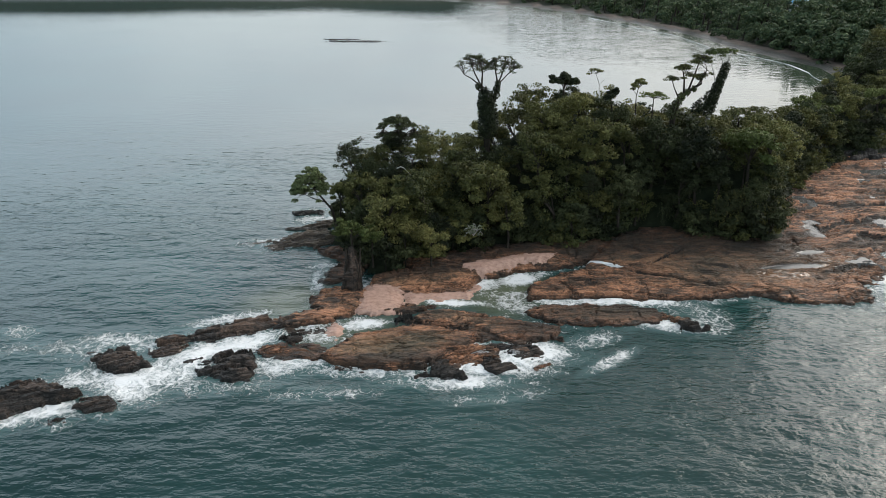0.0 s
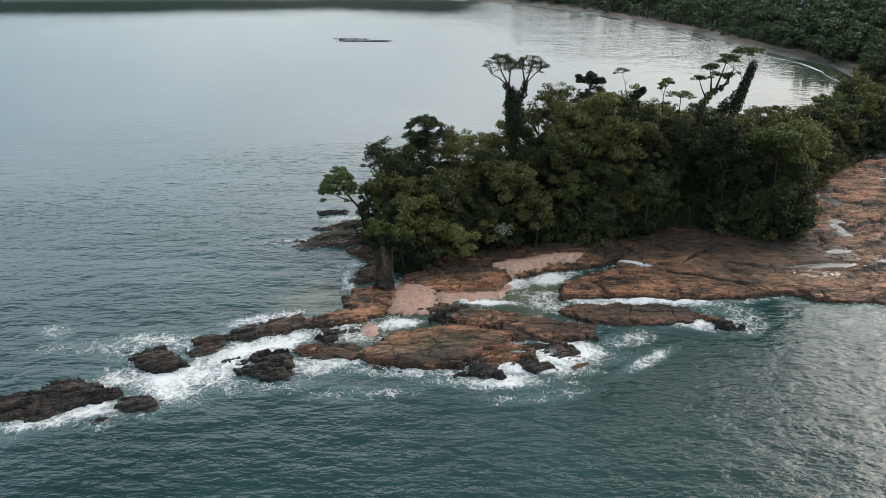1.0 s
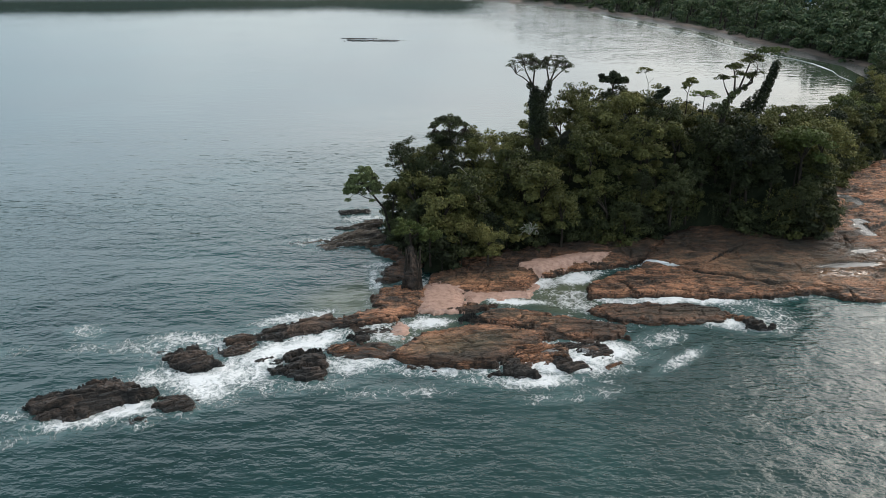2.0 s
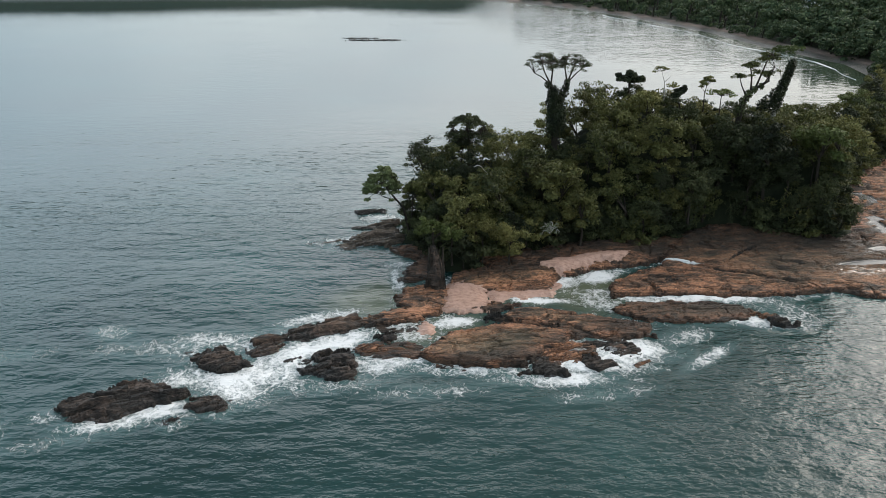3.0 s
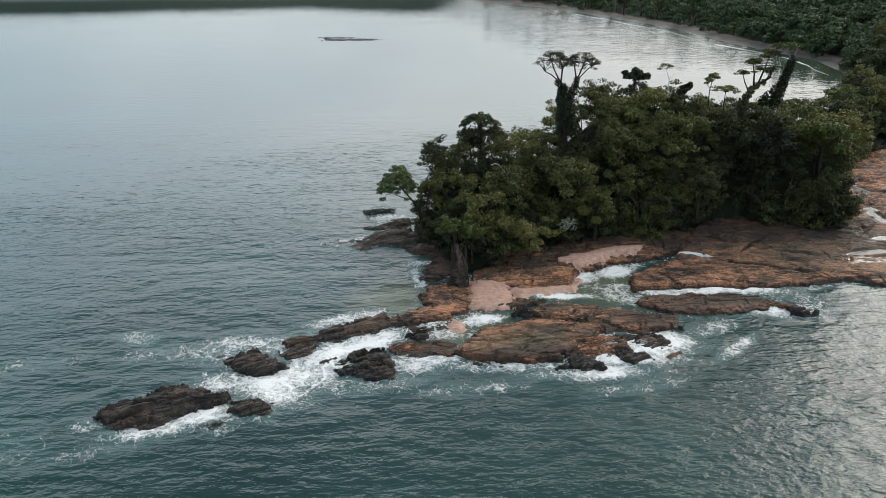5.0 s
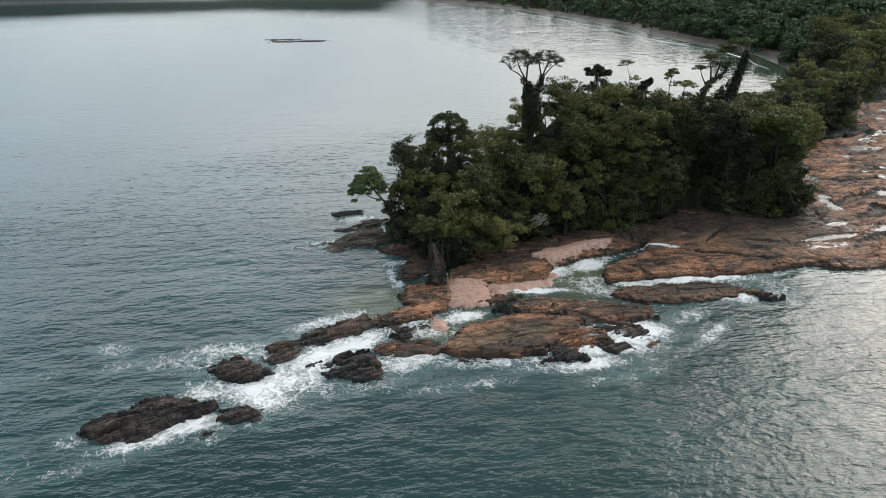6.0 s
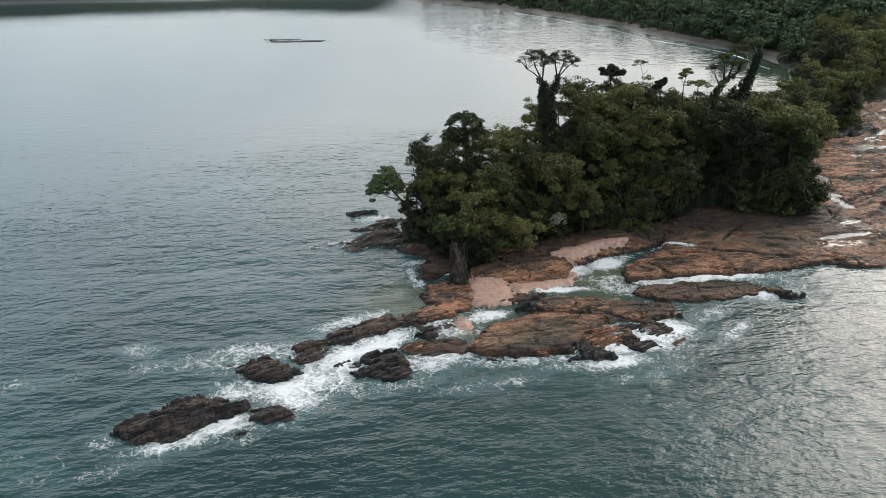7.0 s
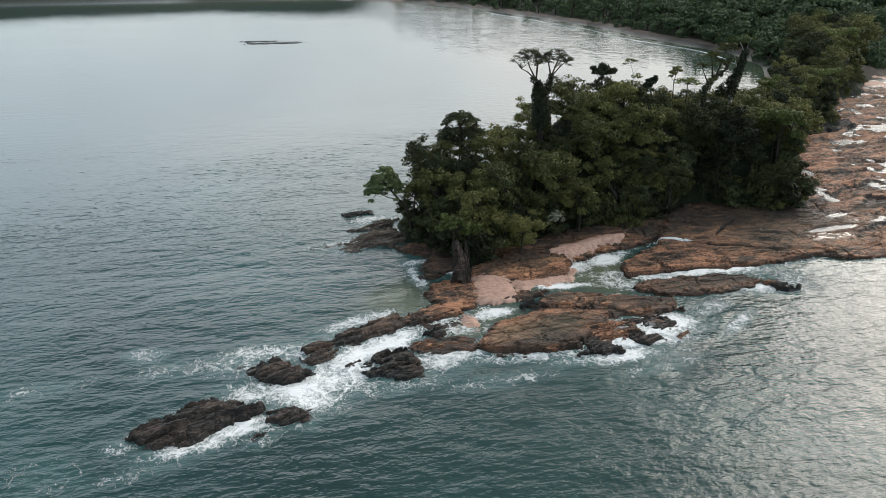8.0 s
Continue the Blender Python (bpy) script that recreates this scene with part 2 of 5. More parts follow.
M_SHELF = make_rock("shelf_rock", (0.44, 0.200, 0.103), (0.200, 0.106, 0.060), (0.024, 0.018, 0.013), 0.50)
M_ROCK = make_rock("dark_wet_rock", (0.095, 0.066, 0.050), (0.046, 0.037, 0.031), (0.017, 0.016, 0.014), 0.53)
M_TAN = make_rock("tan_rock", (0.25, 0.185, 0.135), (0.13, 0.098, 0.072), (0.035, 0.030, 0.025), 0.47)
M_RIDGE = make_rock("brown_ridge_rock", (0.15, 0.095, 0.066), (0.070, 0.052, 0.040), (0.020, 0.018, 0.016), 0.53)


def make_ground():
    mat, nt, bsdf = material("forest_soil")
    co = nt.nodes.new("ShaderNodeNewGeometry").outputs["Position"]
    n = noise_node(nt, co, 0.6, 6)
    soil = ramp_node(nt, n, [(0.3, (0.008, 0.011, 0.005)), (0.6, (0.016, 0.020, 0.009)), (0.8, (0.028, 0.038, 0.014))])
    sand = ramp_node(nt, noise_node(nt, co, 0.12, 5), [(0.35, (0.085, 0.066, 0.056)), (0.7, (0.19, 0.145, 0.12))])
    col = mix_node(nt, math_node(nt, "MULTIPLY", math_node(nt, "ADD", attr_node(nt, "sand"), math_node(nt, "MULTIPLY_ADD", n, 0.5, -0.4)), 1.6, clamp=True), soil, sand)
    wetcol = mix_node(nt, attr_node(nt, "wet"), col, (0.034, 0.035, 0.029))
    nt.links.new(wetcol, bsdf.inputs["Base Color"])
    nt.links.new(math_node(nt, "MULTIPLY_ADD", attr_node(nt, "wet"), -0.4, 0.85), bsdf.inputs["Roughness"])
    bsdf.inputs["Specular IOR Level"].default_value = 0.15
    bump_node(nt, bsdf, n, 0.8, 0.6)
    return mat


M_GROUND = make_ground()


def make_leaf(name, dark, mid, light, through_light=0.14):
    mat, nt, bsdf = material(name)
    geo = nt.nodes.new("ShaderNodeNewGeometry")
    info = nt.nodes.new("ShaderNodeObjectInfo")
    patch = noise_node(nt, geo.outputs["Position"], 0.33, 3)
    spray = noise_node(nt, geo.outputs["Position"], 1.1, 2)
    patch = math_node(nt, "MULTIPLY_ADD", spray, 0.55, math_node(nt, "MULTIPLY_ADD", patch, 0.75, -0.15))
    f = math_node(nt, "ADD", math_node(nt, "MULTIPLY", geo.outputs["Random Per Island"], 0.34),
                  math_node(nt, "ADD", math_node(nt, "MULTIPLY", info.outputs["Random"], 0.46), math_node(nt, "MULTIPLY_ADD", patch, 0.9, -0.38)))
    col = ramp_node(nt, f, [(0.1, dark), (0.5, mid), (0.9, light)])
    tired = math_node(nt, "MULTIPLY", math_node(nt, "SUBTRACT", noise_node(nt, geo.outputs["Position"], 0.14, 4), 0.46), 2.4, clamp=True)
    col = mix_node(nt, math_node(nt, "MULTIPLY", tired, 0.38), col, tuple(q * w for q, w in zip(mid, (1.25, 0.86, 0.95))))
    nt.links.new(col, bsdf.inputs["Base Color"])
    bsdf.inputs["Roughness"].default_value = 0.7
    bsdf.inputs["Specular IOR Level"].default_value = 0.22
    tr = nt.nodes.new("ShaderNodeBsdfTranslucent")
    nt.links.new(col, tr.inputs["Color"])
    mx = nt.nodes.new("ShaderNodeMixShader")
    mx.inputs["Fac"].default_value = through_light
    out = nt.nodes["Material Output"]
    nt.links.new(bsdf.outputs["BSDF"], mx.inputs[1])
    nt.links.new(tr.outputs["BSDF"], mx.inputs[2])
    nt.links.new(mx.outputs["Shader"], out.inputs["Surface"])
    return mat


M_LEAF = make_leaf("olive_leaves", (0.022, 0.028, 0.009), (0.090, 0.094, 0.028), (0.200, 0.180, 0.058))
# for dark trees, and for shade painted into the wood's low growth
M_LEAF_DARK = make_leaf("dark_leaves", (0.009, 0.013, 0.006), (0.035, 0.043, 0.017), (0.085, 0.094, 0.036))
M_LEAF_LIGHT = make_leaf("light_leaves", (0.040, 0.056, 0.014), (0.090, 0.112, 0.030), (0.17, 0.185, 0.058))
M_LEAF_PALE = make_leaf("pale_leaves", (0.10, 0.12, 0.07), (0.16, 0.18, 0.11), (0.24, 0.26, 0.18))
M_LEAF_SAGE = make_leaf("sage_leaves", (0.045, 0.060, 0.022), (0.100, 0.125, 0.048), (0.18, 0.205, 0.085))
M_LEAF_FAR = make_leaf("mainland_leaves", (0.014, 0.028, 0.015), (0.046, 0.072, 0.034), (0.120, 0.145, 0.060))


def make_bark(name, a, b):
    mat, nt, bsdf = material(name)
    co = nt.nodes.new("ShaderNodeNewGeometry").outputs["Position"]
    n = noise_node(nt, co, 3.0, 5, (1, 1, 0.25))
    nt.links.new(ramp_node(nt, n, [(0.3, a), (0.7, b)]), bsdf.inputs["Base Color"])
    bsdf.inputs["Roughness"].default_value = 0.85
    bsdf.inputs["Specular IOR Level"].default_value = 0.15
    bump_node(nt, bsdf, n, 0.8, 0.1)
    return mat


M_BARK = make_bark("brown_bark", (0.016, 0.013, 0.010), (0.055, 0.044, 0.034))
M_BARK_PALE = make_bark("pale_bark", (0.20, 0.185, 0.165), (0.40, 0.38, 0.35))


def make_water():
    mat, nt, bsdf = material("sea_water")
    co = nt.nodes.new("ShaderNodeNewGeometry").outputs["Position"]
    depth = noise_node(nt, co, 0.035, 4, (1, 0.8, 1))
    deep = ramp_node(nt, depth, [(0.32, (0.005, 0.023, 0.020)), (0.52, (0.007, 0.032, 0.028)), (0.72, (0.010, 0.046, 0.041))])
    col = mix_node(nt, attr_node(nt, "shallow"), deep, (0.095, 0.105, 0.062))
    # foam: lacy threads that close up to solid white where the attribute is high
    warp = add(nt, "ShaderNodeTexNoise", Scale=0.55, Detail=4.0)
    nt.links.new(co, warp.inputs["Vector"])
    wv = nt.nodes.new("ShaderNodeVectorMath")
    wv.operation = "MULTIPLY_ADD"
    nt.links.new(warp.outputs["Color"], wv.inputs[0])
    wv.inputs[1].default_value = (3.4, 3.4, 0)
    nt.links.new(co, wv.inputs[2])
    lace = []
    for sc in (0.6, 1.7, 3.6):
        vor = add(nt, "ShaderNodeTexVoronoi", Scale=sc)
        vor.feature = "DISTANCE_TO_EDGE"
        nt.links.new(wv.outputs[0], vor.inputs["Vector"])
        lace.append(ramp_node(nt, vor.outputs["Distance"], [(0.0, grey(1)), (0.05, grey(0.4)), (0.16, grey(0))]))
    grain = noise_node(nt, co, 2.6, 6, (1, 1, 1), 0.7)
    patch = noise_node(nt, wv.outputs[0], 0.22, 5, (1, 1, 1), 0.6)
    fo = attr_node(nt, "foam")
    web = math_node(nt, "MULTIPLY_ADD", lace[2], 0.16, math_node(nt, "ADD", math_node(nt, "MULTIPLY", lace[0], 0.26), math_node(nt, "MULTIPLY", lace[1], 0.26)))
    s = math_node(nt, "ADD", math_node(nt, "MULTIPLY", fo, 0.78), web)
    s = math_node(nt, "ADD", s, math_node(nt, "MULTIPLY_ADD", grain, 0.9, -0.45))
    s = math_node(nt, "ADD", s, math_node(nt, "MULTIPLY_ADD", patch, 1.3, -0.65))
    foam = math_node(nt, "MULTIPLY", math_node(nt, "SUBTRACT", s, 0.54), 2.1, clamp=True)
    foam = math_node(nt, "MULTIPLY", foam, math_node(nt, "MULTIPLY", fo, 5.0, clamp=True), clamp=True)
    # aerated, milky water round the foam
    milk = math_node(nt, "MULTIPLY", math_node(nt, "MULTIPLY", fo, 0.45, clamp=True), 1.0)
    clear = math_node(nt, "MULTIPLY_ADD", attr_node(nt, "shallow"), -0.8, 1.0)
    col = mix_node(nt, math_node(nt, "MULTIPLY", milk, clear), col, (0.16, 0.27, 0.26))
    col = mix_node(nt, foam, col, (0.74, 0.73, 0.71))
    nt.links.new(col, bsdf.inputs["Base Color"])
    nt.links.new(math_node(nt, "MULTIPLY_ADD", foam, 0.6, 0.04), bsdf.inputs["Roughness"])
    bsdf.inputs["IOR"].default_value = 1.333
    rough_sea = attr_node(nt, "chop")
    w1 = noise_node(nt, co, 0.44, 3, (0.5, 1.2, 1), 0.5)
    w2 = noise_node(nt, co, 1.2, 3, (0.75, 1.3, 1))
    w0 = noise_node(nt, co, 0.035, 4, (0.5, 1.4, 1))
    w3 = noise_node(nt, co, 3.6, 3, (0.8, 1.2, 1))
    gust = ramp_node(nt, w0, [(0.36, grey(0.62)), (0.62, grey(1.15))])
    small = math_node(nt, "MULTIPLY", math_node(nt, "MULTIPLY_ADD", w3, 0.05, math_node(nt, "MULTIPLY", w2, 0.31)), math_node(nt, "POWER", rough_sea, 1.7))
    h = math_node(nt, "ADD", math_node(nt, "MULTIPLY", math_node(nt, "MULTIPLY", w1, math_node(nt, "MULTIPLY_ADD", rough_sea, -1.72, 2.42)), rough_sea), small)
    h = math_node(nt, "MULTIPLY", h, gust)
    h = math_node(nt, "ADD", h, math_node(nt, "MULTIPLY", foam, 0.25))
    bump_node(nt, bsdf, h, 1.0, 0.44)
    return mat


M_WATER = make_water()

# ---- plan of the shore ----
def outline_field(x, y, pts):
    """Signed distance to a closed outline, positive inside."""
    pts = np.array(pts, dtype=float)
    best = np.full(x.shape, 1e9)
    inside = np.zeros(x.shape, dtype=bool)
    for (x0, y0), (x1, y1) in zip(pts, np.roll(pts, -1, 0)):
        dx, dy = x1 - x0, y1 - y0
        t = np.clip(((x - x0) * dx + (y - y0) * dy) / (dx * dx + dy * dy), 0, 1)
        best = np.minimum(best, (x - x0 - t * dx) ** 2 + (y - y0 - t * dy) ** 2)
        if dy != 0:
            inside ^= ((y0 > y) != (y1 > y)) & (x < (x1 - x0) * (y - y0) / dy + x0)
    return np.sqrt(best) * np.where(inside, 1, -1)


def plate_field(x, y, plate, seed=0, rag=0.7, n=3.8, grow=0.4):
    """Inward distance from a ragged plate's edge, and the height of its top. A plate is an outline, top, rise along x, rise along y;
    or centre x, y; half length, half width; turn; top; rise along; rise across."""
    if len(plate) == 4:
        pts, top, gx, gy = plate
        sd = outline_field(x, y, pts)
        cx, cy = sum(p[0] for p in pts) / len(pts), sum(p[1] for p in pts) / len(pts)
        level = top + gx * (x - cx) + gy * (y - cy)
        sd = sd + grow
        rag = rag * 0.8
    else:
        cx, cy, a, b, angle, top, gu, gv = plate
        ca, sa = math.cos(radians(angle)), math.sin(radians(angle))
        u, v = (x - cx) * ca + (y - cy) * sa, -(x - cx) * sa + (y - cy) * ca
        r = (np.abs(u / a) ** n + np.abs(v / b) ** n + 1e-9) ** (1 / n)
        sd = (1 - r) * min(a, b) * np.where(np.abs(u / a) > np.abs(v / b), min(1.8, max(a, b) / min(a, b)), 1)
        level = top + gu * u / a + gv * v / b
    sd = sd + rag * (0.9 * fbm(x * 0.33, y * 0.5, seed + 5, 3) + 0.5 * fbm(x * 1.1, y * 1.5, seed + 9, 3) + 1.1 * (rubble(x * 0.7, y * 0.7, seed + 77) - 0.5))
    return sd, level


def extent(plate):
    """x0, x1, y0, y1 of a plate."""
    if len(plate) == 4:
        px, py = [p[0] for p in plate[0]], [p[1] for p in plate[0]]
        return min(px), max(px), min(py), max(py)
    cx, cy, a, b, angle = plate[:5]
    tall = max(b, a * abs(math.sin(radians(angle))))
    return cx - a, cx + a, cy - tall, cy + tall


FRONT_SLAB = [(-11.6, 69.4), (-10.8, 71.0), (-8.9, 72.2), (-6.2, 73.2), (-3.9, 73.9), (-0.6, 73.7), (1.9, 72.7), (3.8, 71.6), (3.2, 70.2), (1.6, 68.6), (-0.2, 67.0), (-2.4, 65.6), (-5.2, 65.0), (-8.0, 65.2), (-11.4, 65.8), (-12.6, 67.4)]
RED_END = [(-20.0, 70.0), (-16.8, 70.8), (-13.1, 70.3), (-11.6, 67.6), (-14.3, 66.6), (-15.9, 66.1), (-17.2, 67.6), (-19.6, 68.4)]
SECOND_SLAB = [(-5.0, 76.0), (-2.4, 78.4), (1.1, 78.0), (5.0, 76.6), (8.4, 75.4), (12.8, 73.6), (12.6, 71.2), (8.5, 70.8), (5.0, 71.8), (1.0, 73.7), (-3.4, 74.8)]
BAR = [(9.6, 77.8), (12.0, 79.0), (16.5, 79.2), (24.4, 78.6), (25.6, 76.8), (24.0, 74.6), (21.0, 74.1), (16.8, 73.6), (13.0, 74.4), (11.2, 75.4)]
BROAD_PLATE = [(9.8, 80.6), (10.4, 83.2), (13.7, 86.0), (17.6, 88.2), (20.1, 92.6), (24.8, 99.8), (31.9, 104.0), (41.0, 102.0), (49.0, 100.0), (48.0, 88.0), (43.0, 81.6), (37.6, 81.3), (31.8, 80.7), (26.1, 80.3), (21.6, 80.8), (17.6, 81.0)]
BANK = [(-9.1, 87.0), (-2.8, 89.4), (3.9, 90.0), (4.3, 86.2), (2.6, 82.6), (-2.1, 82.0), (-6.2, 82.4), (-9.3, 83.2)]
PILLAR_PLATE = [(-16.3, 81.3), (-14.4, 83.6), (-11.0, 84.4), (-9.4, 82.0), (-10.3, 77.6), (-12.4, 76.8), (-14.9, 77.4)]
RIDGE_ROOT = [(-20.7, 75.5), (-15.7, 77.9), (-10.4, 77.9), (-11.0, 76.2), (-16.9, 74.1), (-20.8, 73.4)]
WEST_APRON = [(-18.0, 96.8), (-12.3, 98.5), (-10.0, 93.7), (-10.6, 88.1), (-13.2, 85.7), (-15.9, 85.2), (-15.4, 89.1), (-13.6, 92.4), (-16.0, 94.0)]
# outline, top, rise along x, rise along y; or centre x, y; half length, half width; turn; top; rise along; rise across
SHELF = [
    (FRONT_SLAB, 1.25, 0.0, -0.045), (RED_END, 0.45, 0.04, 0.0), (SECOND_SLAB, 1.0, -0.02, -0.05), (BAR, 0.85, -0.02, -0.03),
    (BROAD_PLATE, 1.45, 0.0, 0.035), (BANK, 1.3, 0.0, 0.08), (PILLAR_PLATE, 1.05, 0.03, 0.05), (RIDGE_ROOT, 0.85, 0.03, 0.05), (WEST_APRON, 0.75, 0.05, 0.04),
    ([(-4.6, 75.4), (2.0, 74.6), (9.0, 72.4), (8.0, 70.4), (3.6, 70.6), (1.6, 73.2), (-3.6, 74.2)], 0.62, 0, 0),    # step between the two slabs
    ([(-20.4, 73.6), (-14.6, 74.2), (-12.0, 75.4), (-10.8, 72.0), (-12.4, 69.6), (-16.6, 70.4)], 0.16, 0.02, 0.02),  # wet bed of the channel
    ([(11.0, 88.6), (15.0, 89.6), (20.0, 92.0), (25.0, 99.0), (17.0, 97.0), (9.0, 92.0)], 1.35, 0, 0.04),
    ([(-7.2, 77.6), (-4.2, 79.6), (-1.0, 79.0), (-3.4, 77.0)], 0.7, 0, 0),
    (4.8, 68.4, 5.6, 2.6, -14, 0.02, -0.1, 0.15),         # washed reef bed
    (8.3, 68.5, 1.9, 1.1, -20, 0.75, 0.0, 0.1), (3.2, 69.0, 2.2, 1.4, -15, 0.65, 0.0, 0.1),
    (0.8, 65.8, 1.8, 1.0, 0, 0.6, 0.0, 0.1), (6.4, 71.2, 2.4, 0.9, -22, 0.7, 0.0, 0.1),
    (44.5, 84.2, 7.6, 4.8, -8, 1.05, -0.2, 0.2),         # corner plate
    (53.0, 91.5, 6.5, 6.5, 35, 0.85, -0.1, 0.3),
    (57.0, 103.0, 9.5, 8.5, 50, 1.2, 0.1, 0.3),
    (69.0, 118.0, 14.0, 10.5, 50, 1.2, 0.1, 0.4),
    (86.0, 136.0, 15.0, 10.5, 50, 1.1, 0.1, 0.4),
    (99.0, 154.0, 15.0, 10.0, 52, 1.1, 0.0, 0.4),
    (115.0, 174.0, 16.0, 10.5, 50, 1.0, 0.0, 0.4),
    (7.0, 91.8, 13.0, 4.0, 12, 1.5, 0.1, 0.5),           # dark ground below the trees
    (8.5, 88.6, 4.2, 1.3, 18, 1.1, 0.0, 0.1),
]
SANDS = [([(-10.5, 81.9), (-9.6, 84.2), (-7.2, 85.4), (-5.0, 83.4), (-4.4, 79.4), (-5.0, 77.5), (-6.6, 76.3), (-9.8, 76.7), (-10.8, 78.9)], 0.70, 0, 0.06),
         ([(-5.5, 82.9), (3.0, 83.6), (4.4, 85.6), (5.4, 84.6), (3.6, 81.1), (-0.9, 79.7), (-4.6, 79.3)], 0.42, -0.02, 0.06),
         ([(-13.4, 74.2), (-11.5, 76.2), (-10.4, 72.6), (-11.6, 70.9), (-13.2, 72.0)], 0.34, 0, 0),
         ([(1.7, 89.4), (5.0, 91.5), (11.4, 93.2), (17.0, 94.1), (14.3, 90.7), (9.8, 89.0), (5.0, 86.9), (2.5, 87.3)], 1.35, 0, 0.04),
         (131.0, 188.0, 13.0, 6.0, 30, 0.6, 0, 0)]
POOLS = [([(3.9, 82.5), (5.0, 85.1), (9.0, 88.3), (13.4, 88.8), (11.3, 86.4), (9.9, 82.9), (9.8, 78.0), (6.3, 78.6), (3.4, 80.7)], 1.0, 0, 0),
         ([(-11.8, 75.9), (-9.8, 76.8), (-5.2, 77.0), (-1.8, 78.0), (-4.4, 75.7), (-7.4, 74.2), (-10.6, 73.0)], 0.7, 0, 0)]


def rock_skin(x, y, seed=0, scale=1.0):
    """Relief of layered rock: dipping beds that break off in steps, long cracks, small blocks."""
    wx, wy = x + 1.6 * fbm(x * 0.15, y * 0.15, 71, 3), y + 1.3 * fbm(x * 0.13, y * 0.2, 72, 3)
    beds = wy * 0.46 - wx * 0.06 + 1.7 * fbm(wx * 0.10, wy * 0.22, seed + 31, 3)
    saw = beds % 1.0
    saw = smooth(0.0, 0.10, saw) * (1 - 0.75 * saw)
    fine = (wy * 1.7 - wx * 0.15 + 2.2 * fbm(wx * 0.3, wy * 0.5, seed + 37, 3)) % 1.0
    crack = smooth(0.01, 0.06, np.abs(fbm(wx * 0.09, wy * 0.55, seed + 41, 3)))
    joint = smooth(0.01, 0.045, np.abs(fbm(wx * 0.30, wy * 0.22, seed + 47, 2)))
    block = lattice(np.floor(wx * 0.9), np.floor(wy * 1.6), seed + 51) - 0.5
    cut = 0.62 if scale > 0.8 else 0.35
    return scale * (0.17 * (1 + 1.8 * smooth(47, 60, x)) * (saw - 0.5) - 0.04 * fine + 0.07 * block + 0.09 * fbm(x * 1.3, y * 2.0, seed + 57, 3) - cut * (0.50 * (1 - crack) + 0.32 * (1 - joint)))


def rubble(x, y, seed):
    """Broken blocks, 0 to 1, constant over each block."""
    wx, wy = x + 0.5 * fbm(x * 0.7, y * 0.7, seed, 2), y + 0.4 * fbm(x * 0.7, y * 0.7, seed + 1, 2)
    row = np.floor(wy * 1.25)
    return 0.6 * lattice(np.floor(wx * 0.75 + 0.5 * (row % 2)), row, seed + 2) + 0.4 * lattice(np.floor(wx * 2.1), np.floor(wy * 2.6), seed + 3)


def shelf_field(x, y, plates, seed=0, skin=1.0, rag=0.7, bed=0.30, flat=0.74, broken=1.1, ledge=0.25):
    """Height and greatest inward distance over a set of plates."""
    best, edge = np.full(x.shape, -3.0), np.full(x.shape, -99.0)
    for i, plate in enumerate(plates):
        px0, px1, py0, py1 = extent(plate)
        more = 6 if len(plate) == 4 else 6 + 0.4 * plate[2]
        near = (x > px0 - more) & (x < px1 + more) & (y > py0 - more) & (y < py1 + more)
        if not near.any():
            continue
        xs, ys = x[near], y[near]
        sd, level = plate_field(xs, ys, plate, seed=seed + 13 * i, rag=rag, grow=0.22)
        top = plate[1] if len(plate) == 4 else plate[5]
        reach = 0.30 if len(plate) == 4 else min(0.38, 0.4 * min(plate[2], plate[3]))
        tier = 0.45 if ledge > 0.5 else 0.42 + 0.30 * rubble(xs * 0.6, ys * 0.6, seed + 7 * i + 3)
        low = tier * smooth(-0.75, -0.4, sd) + (1 - tier) * smooth(-0.05, reach, sd)
        h = -1.0 + (flat * level + 1.0) * low
        if ledge > 0.5:
            # thin beds that strike along the ridge and break off towards the open sea
            ca, sa = math.cos(radians(24)), math.sin(radians(24))
            along, across = xs * ca + ys * sa, ys * ca - xs * sa
            across = across + 0.55 * fbm(along * 0.30, across * 0.5, seed + 3 * i + 4, 3)
            row = np.floor(across / 0.55)
            cell = np.floor(along * 0.34 + 3.0 * lattice(row, row * 0, seed + i))
            block = lattice(cell, row, seed + i + 21)
            saw = (across / 0.55) % 1.0
            on = smooth(-0.1, 0.6, sd)
            h = h + on * (0.30 * top * fbm(xs * 0.34, ys * 0.55, seed + 3 * i + 8, 3) + 0.55 * top * (block - 0.5) - 0.55 * (block < 0.16) * (1 - smooth(0.8, 1.8, sd)))
            h = h + on * 0.26 * (smooth(0.0, 0.14, saw) * (1 - 0.75 * saw) - 0.45)
        h = h - (0.06 + 0.32 * top) * rubble(xs, ys, seed + 5 * i) * (1 - smooth(0.25, broken, sd)) * smooth(-0.6, 0.0, sd)
        best[near] = np.maximum(best[near], h)
        edge[near] = np.maximum(edge[near], sd)
    h = best + rock_skin(x, y, seed, skin) * (smooth(-0.4, 0.6, edge) * 0.7 + 0.3)
    # the beds break off in level ledges that dip gently
    tilt = 1.0 if ledge < 0.5 else 2.6
    dip = tilt * (0.035 * x - 0.05 * y) + 0.35 * fbm(x * 0.08, y * 0.12, seed + 63, 3)
    q = (h + dip) / bed
    steps = bed * (np.floor(q) + smooth(0.86, 1.0, q % 1.0)) - dip
    wgt = ledge + (1 - ledge) * (1 - smooth(0.8, 2.4, edge))
    return h + (steps - h) * wgt, edge


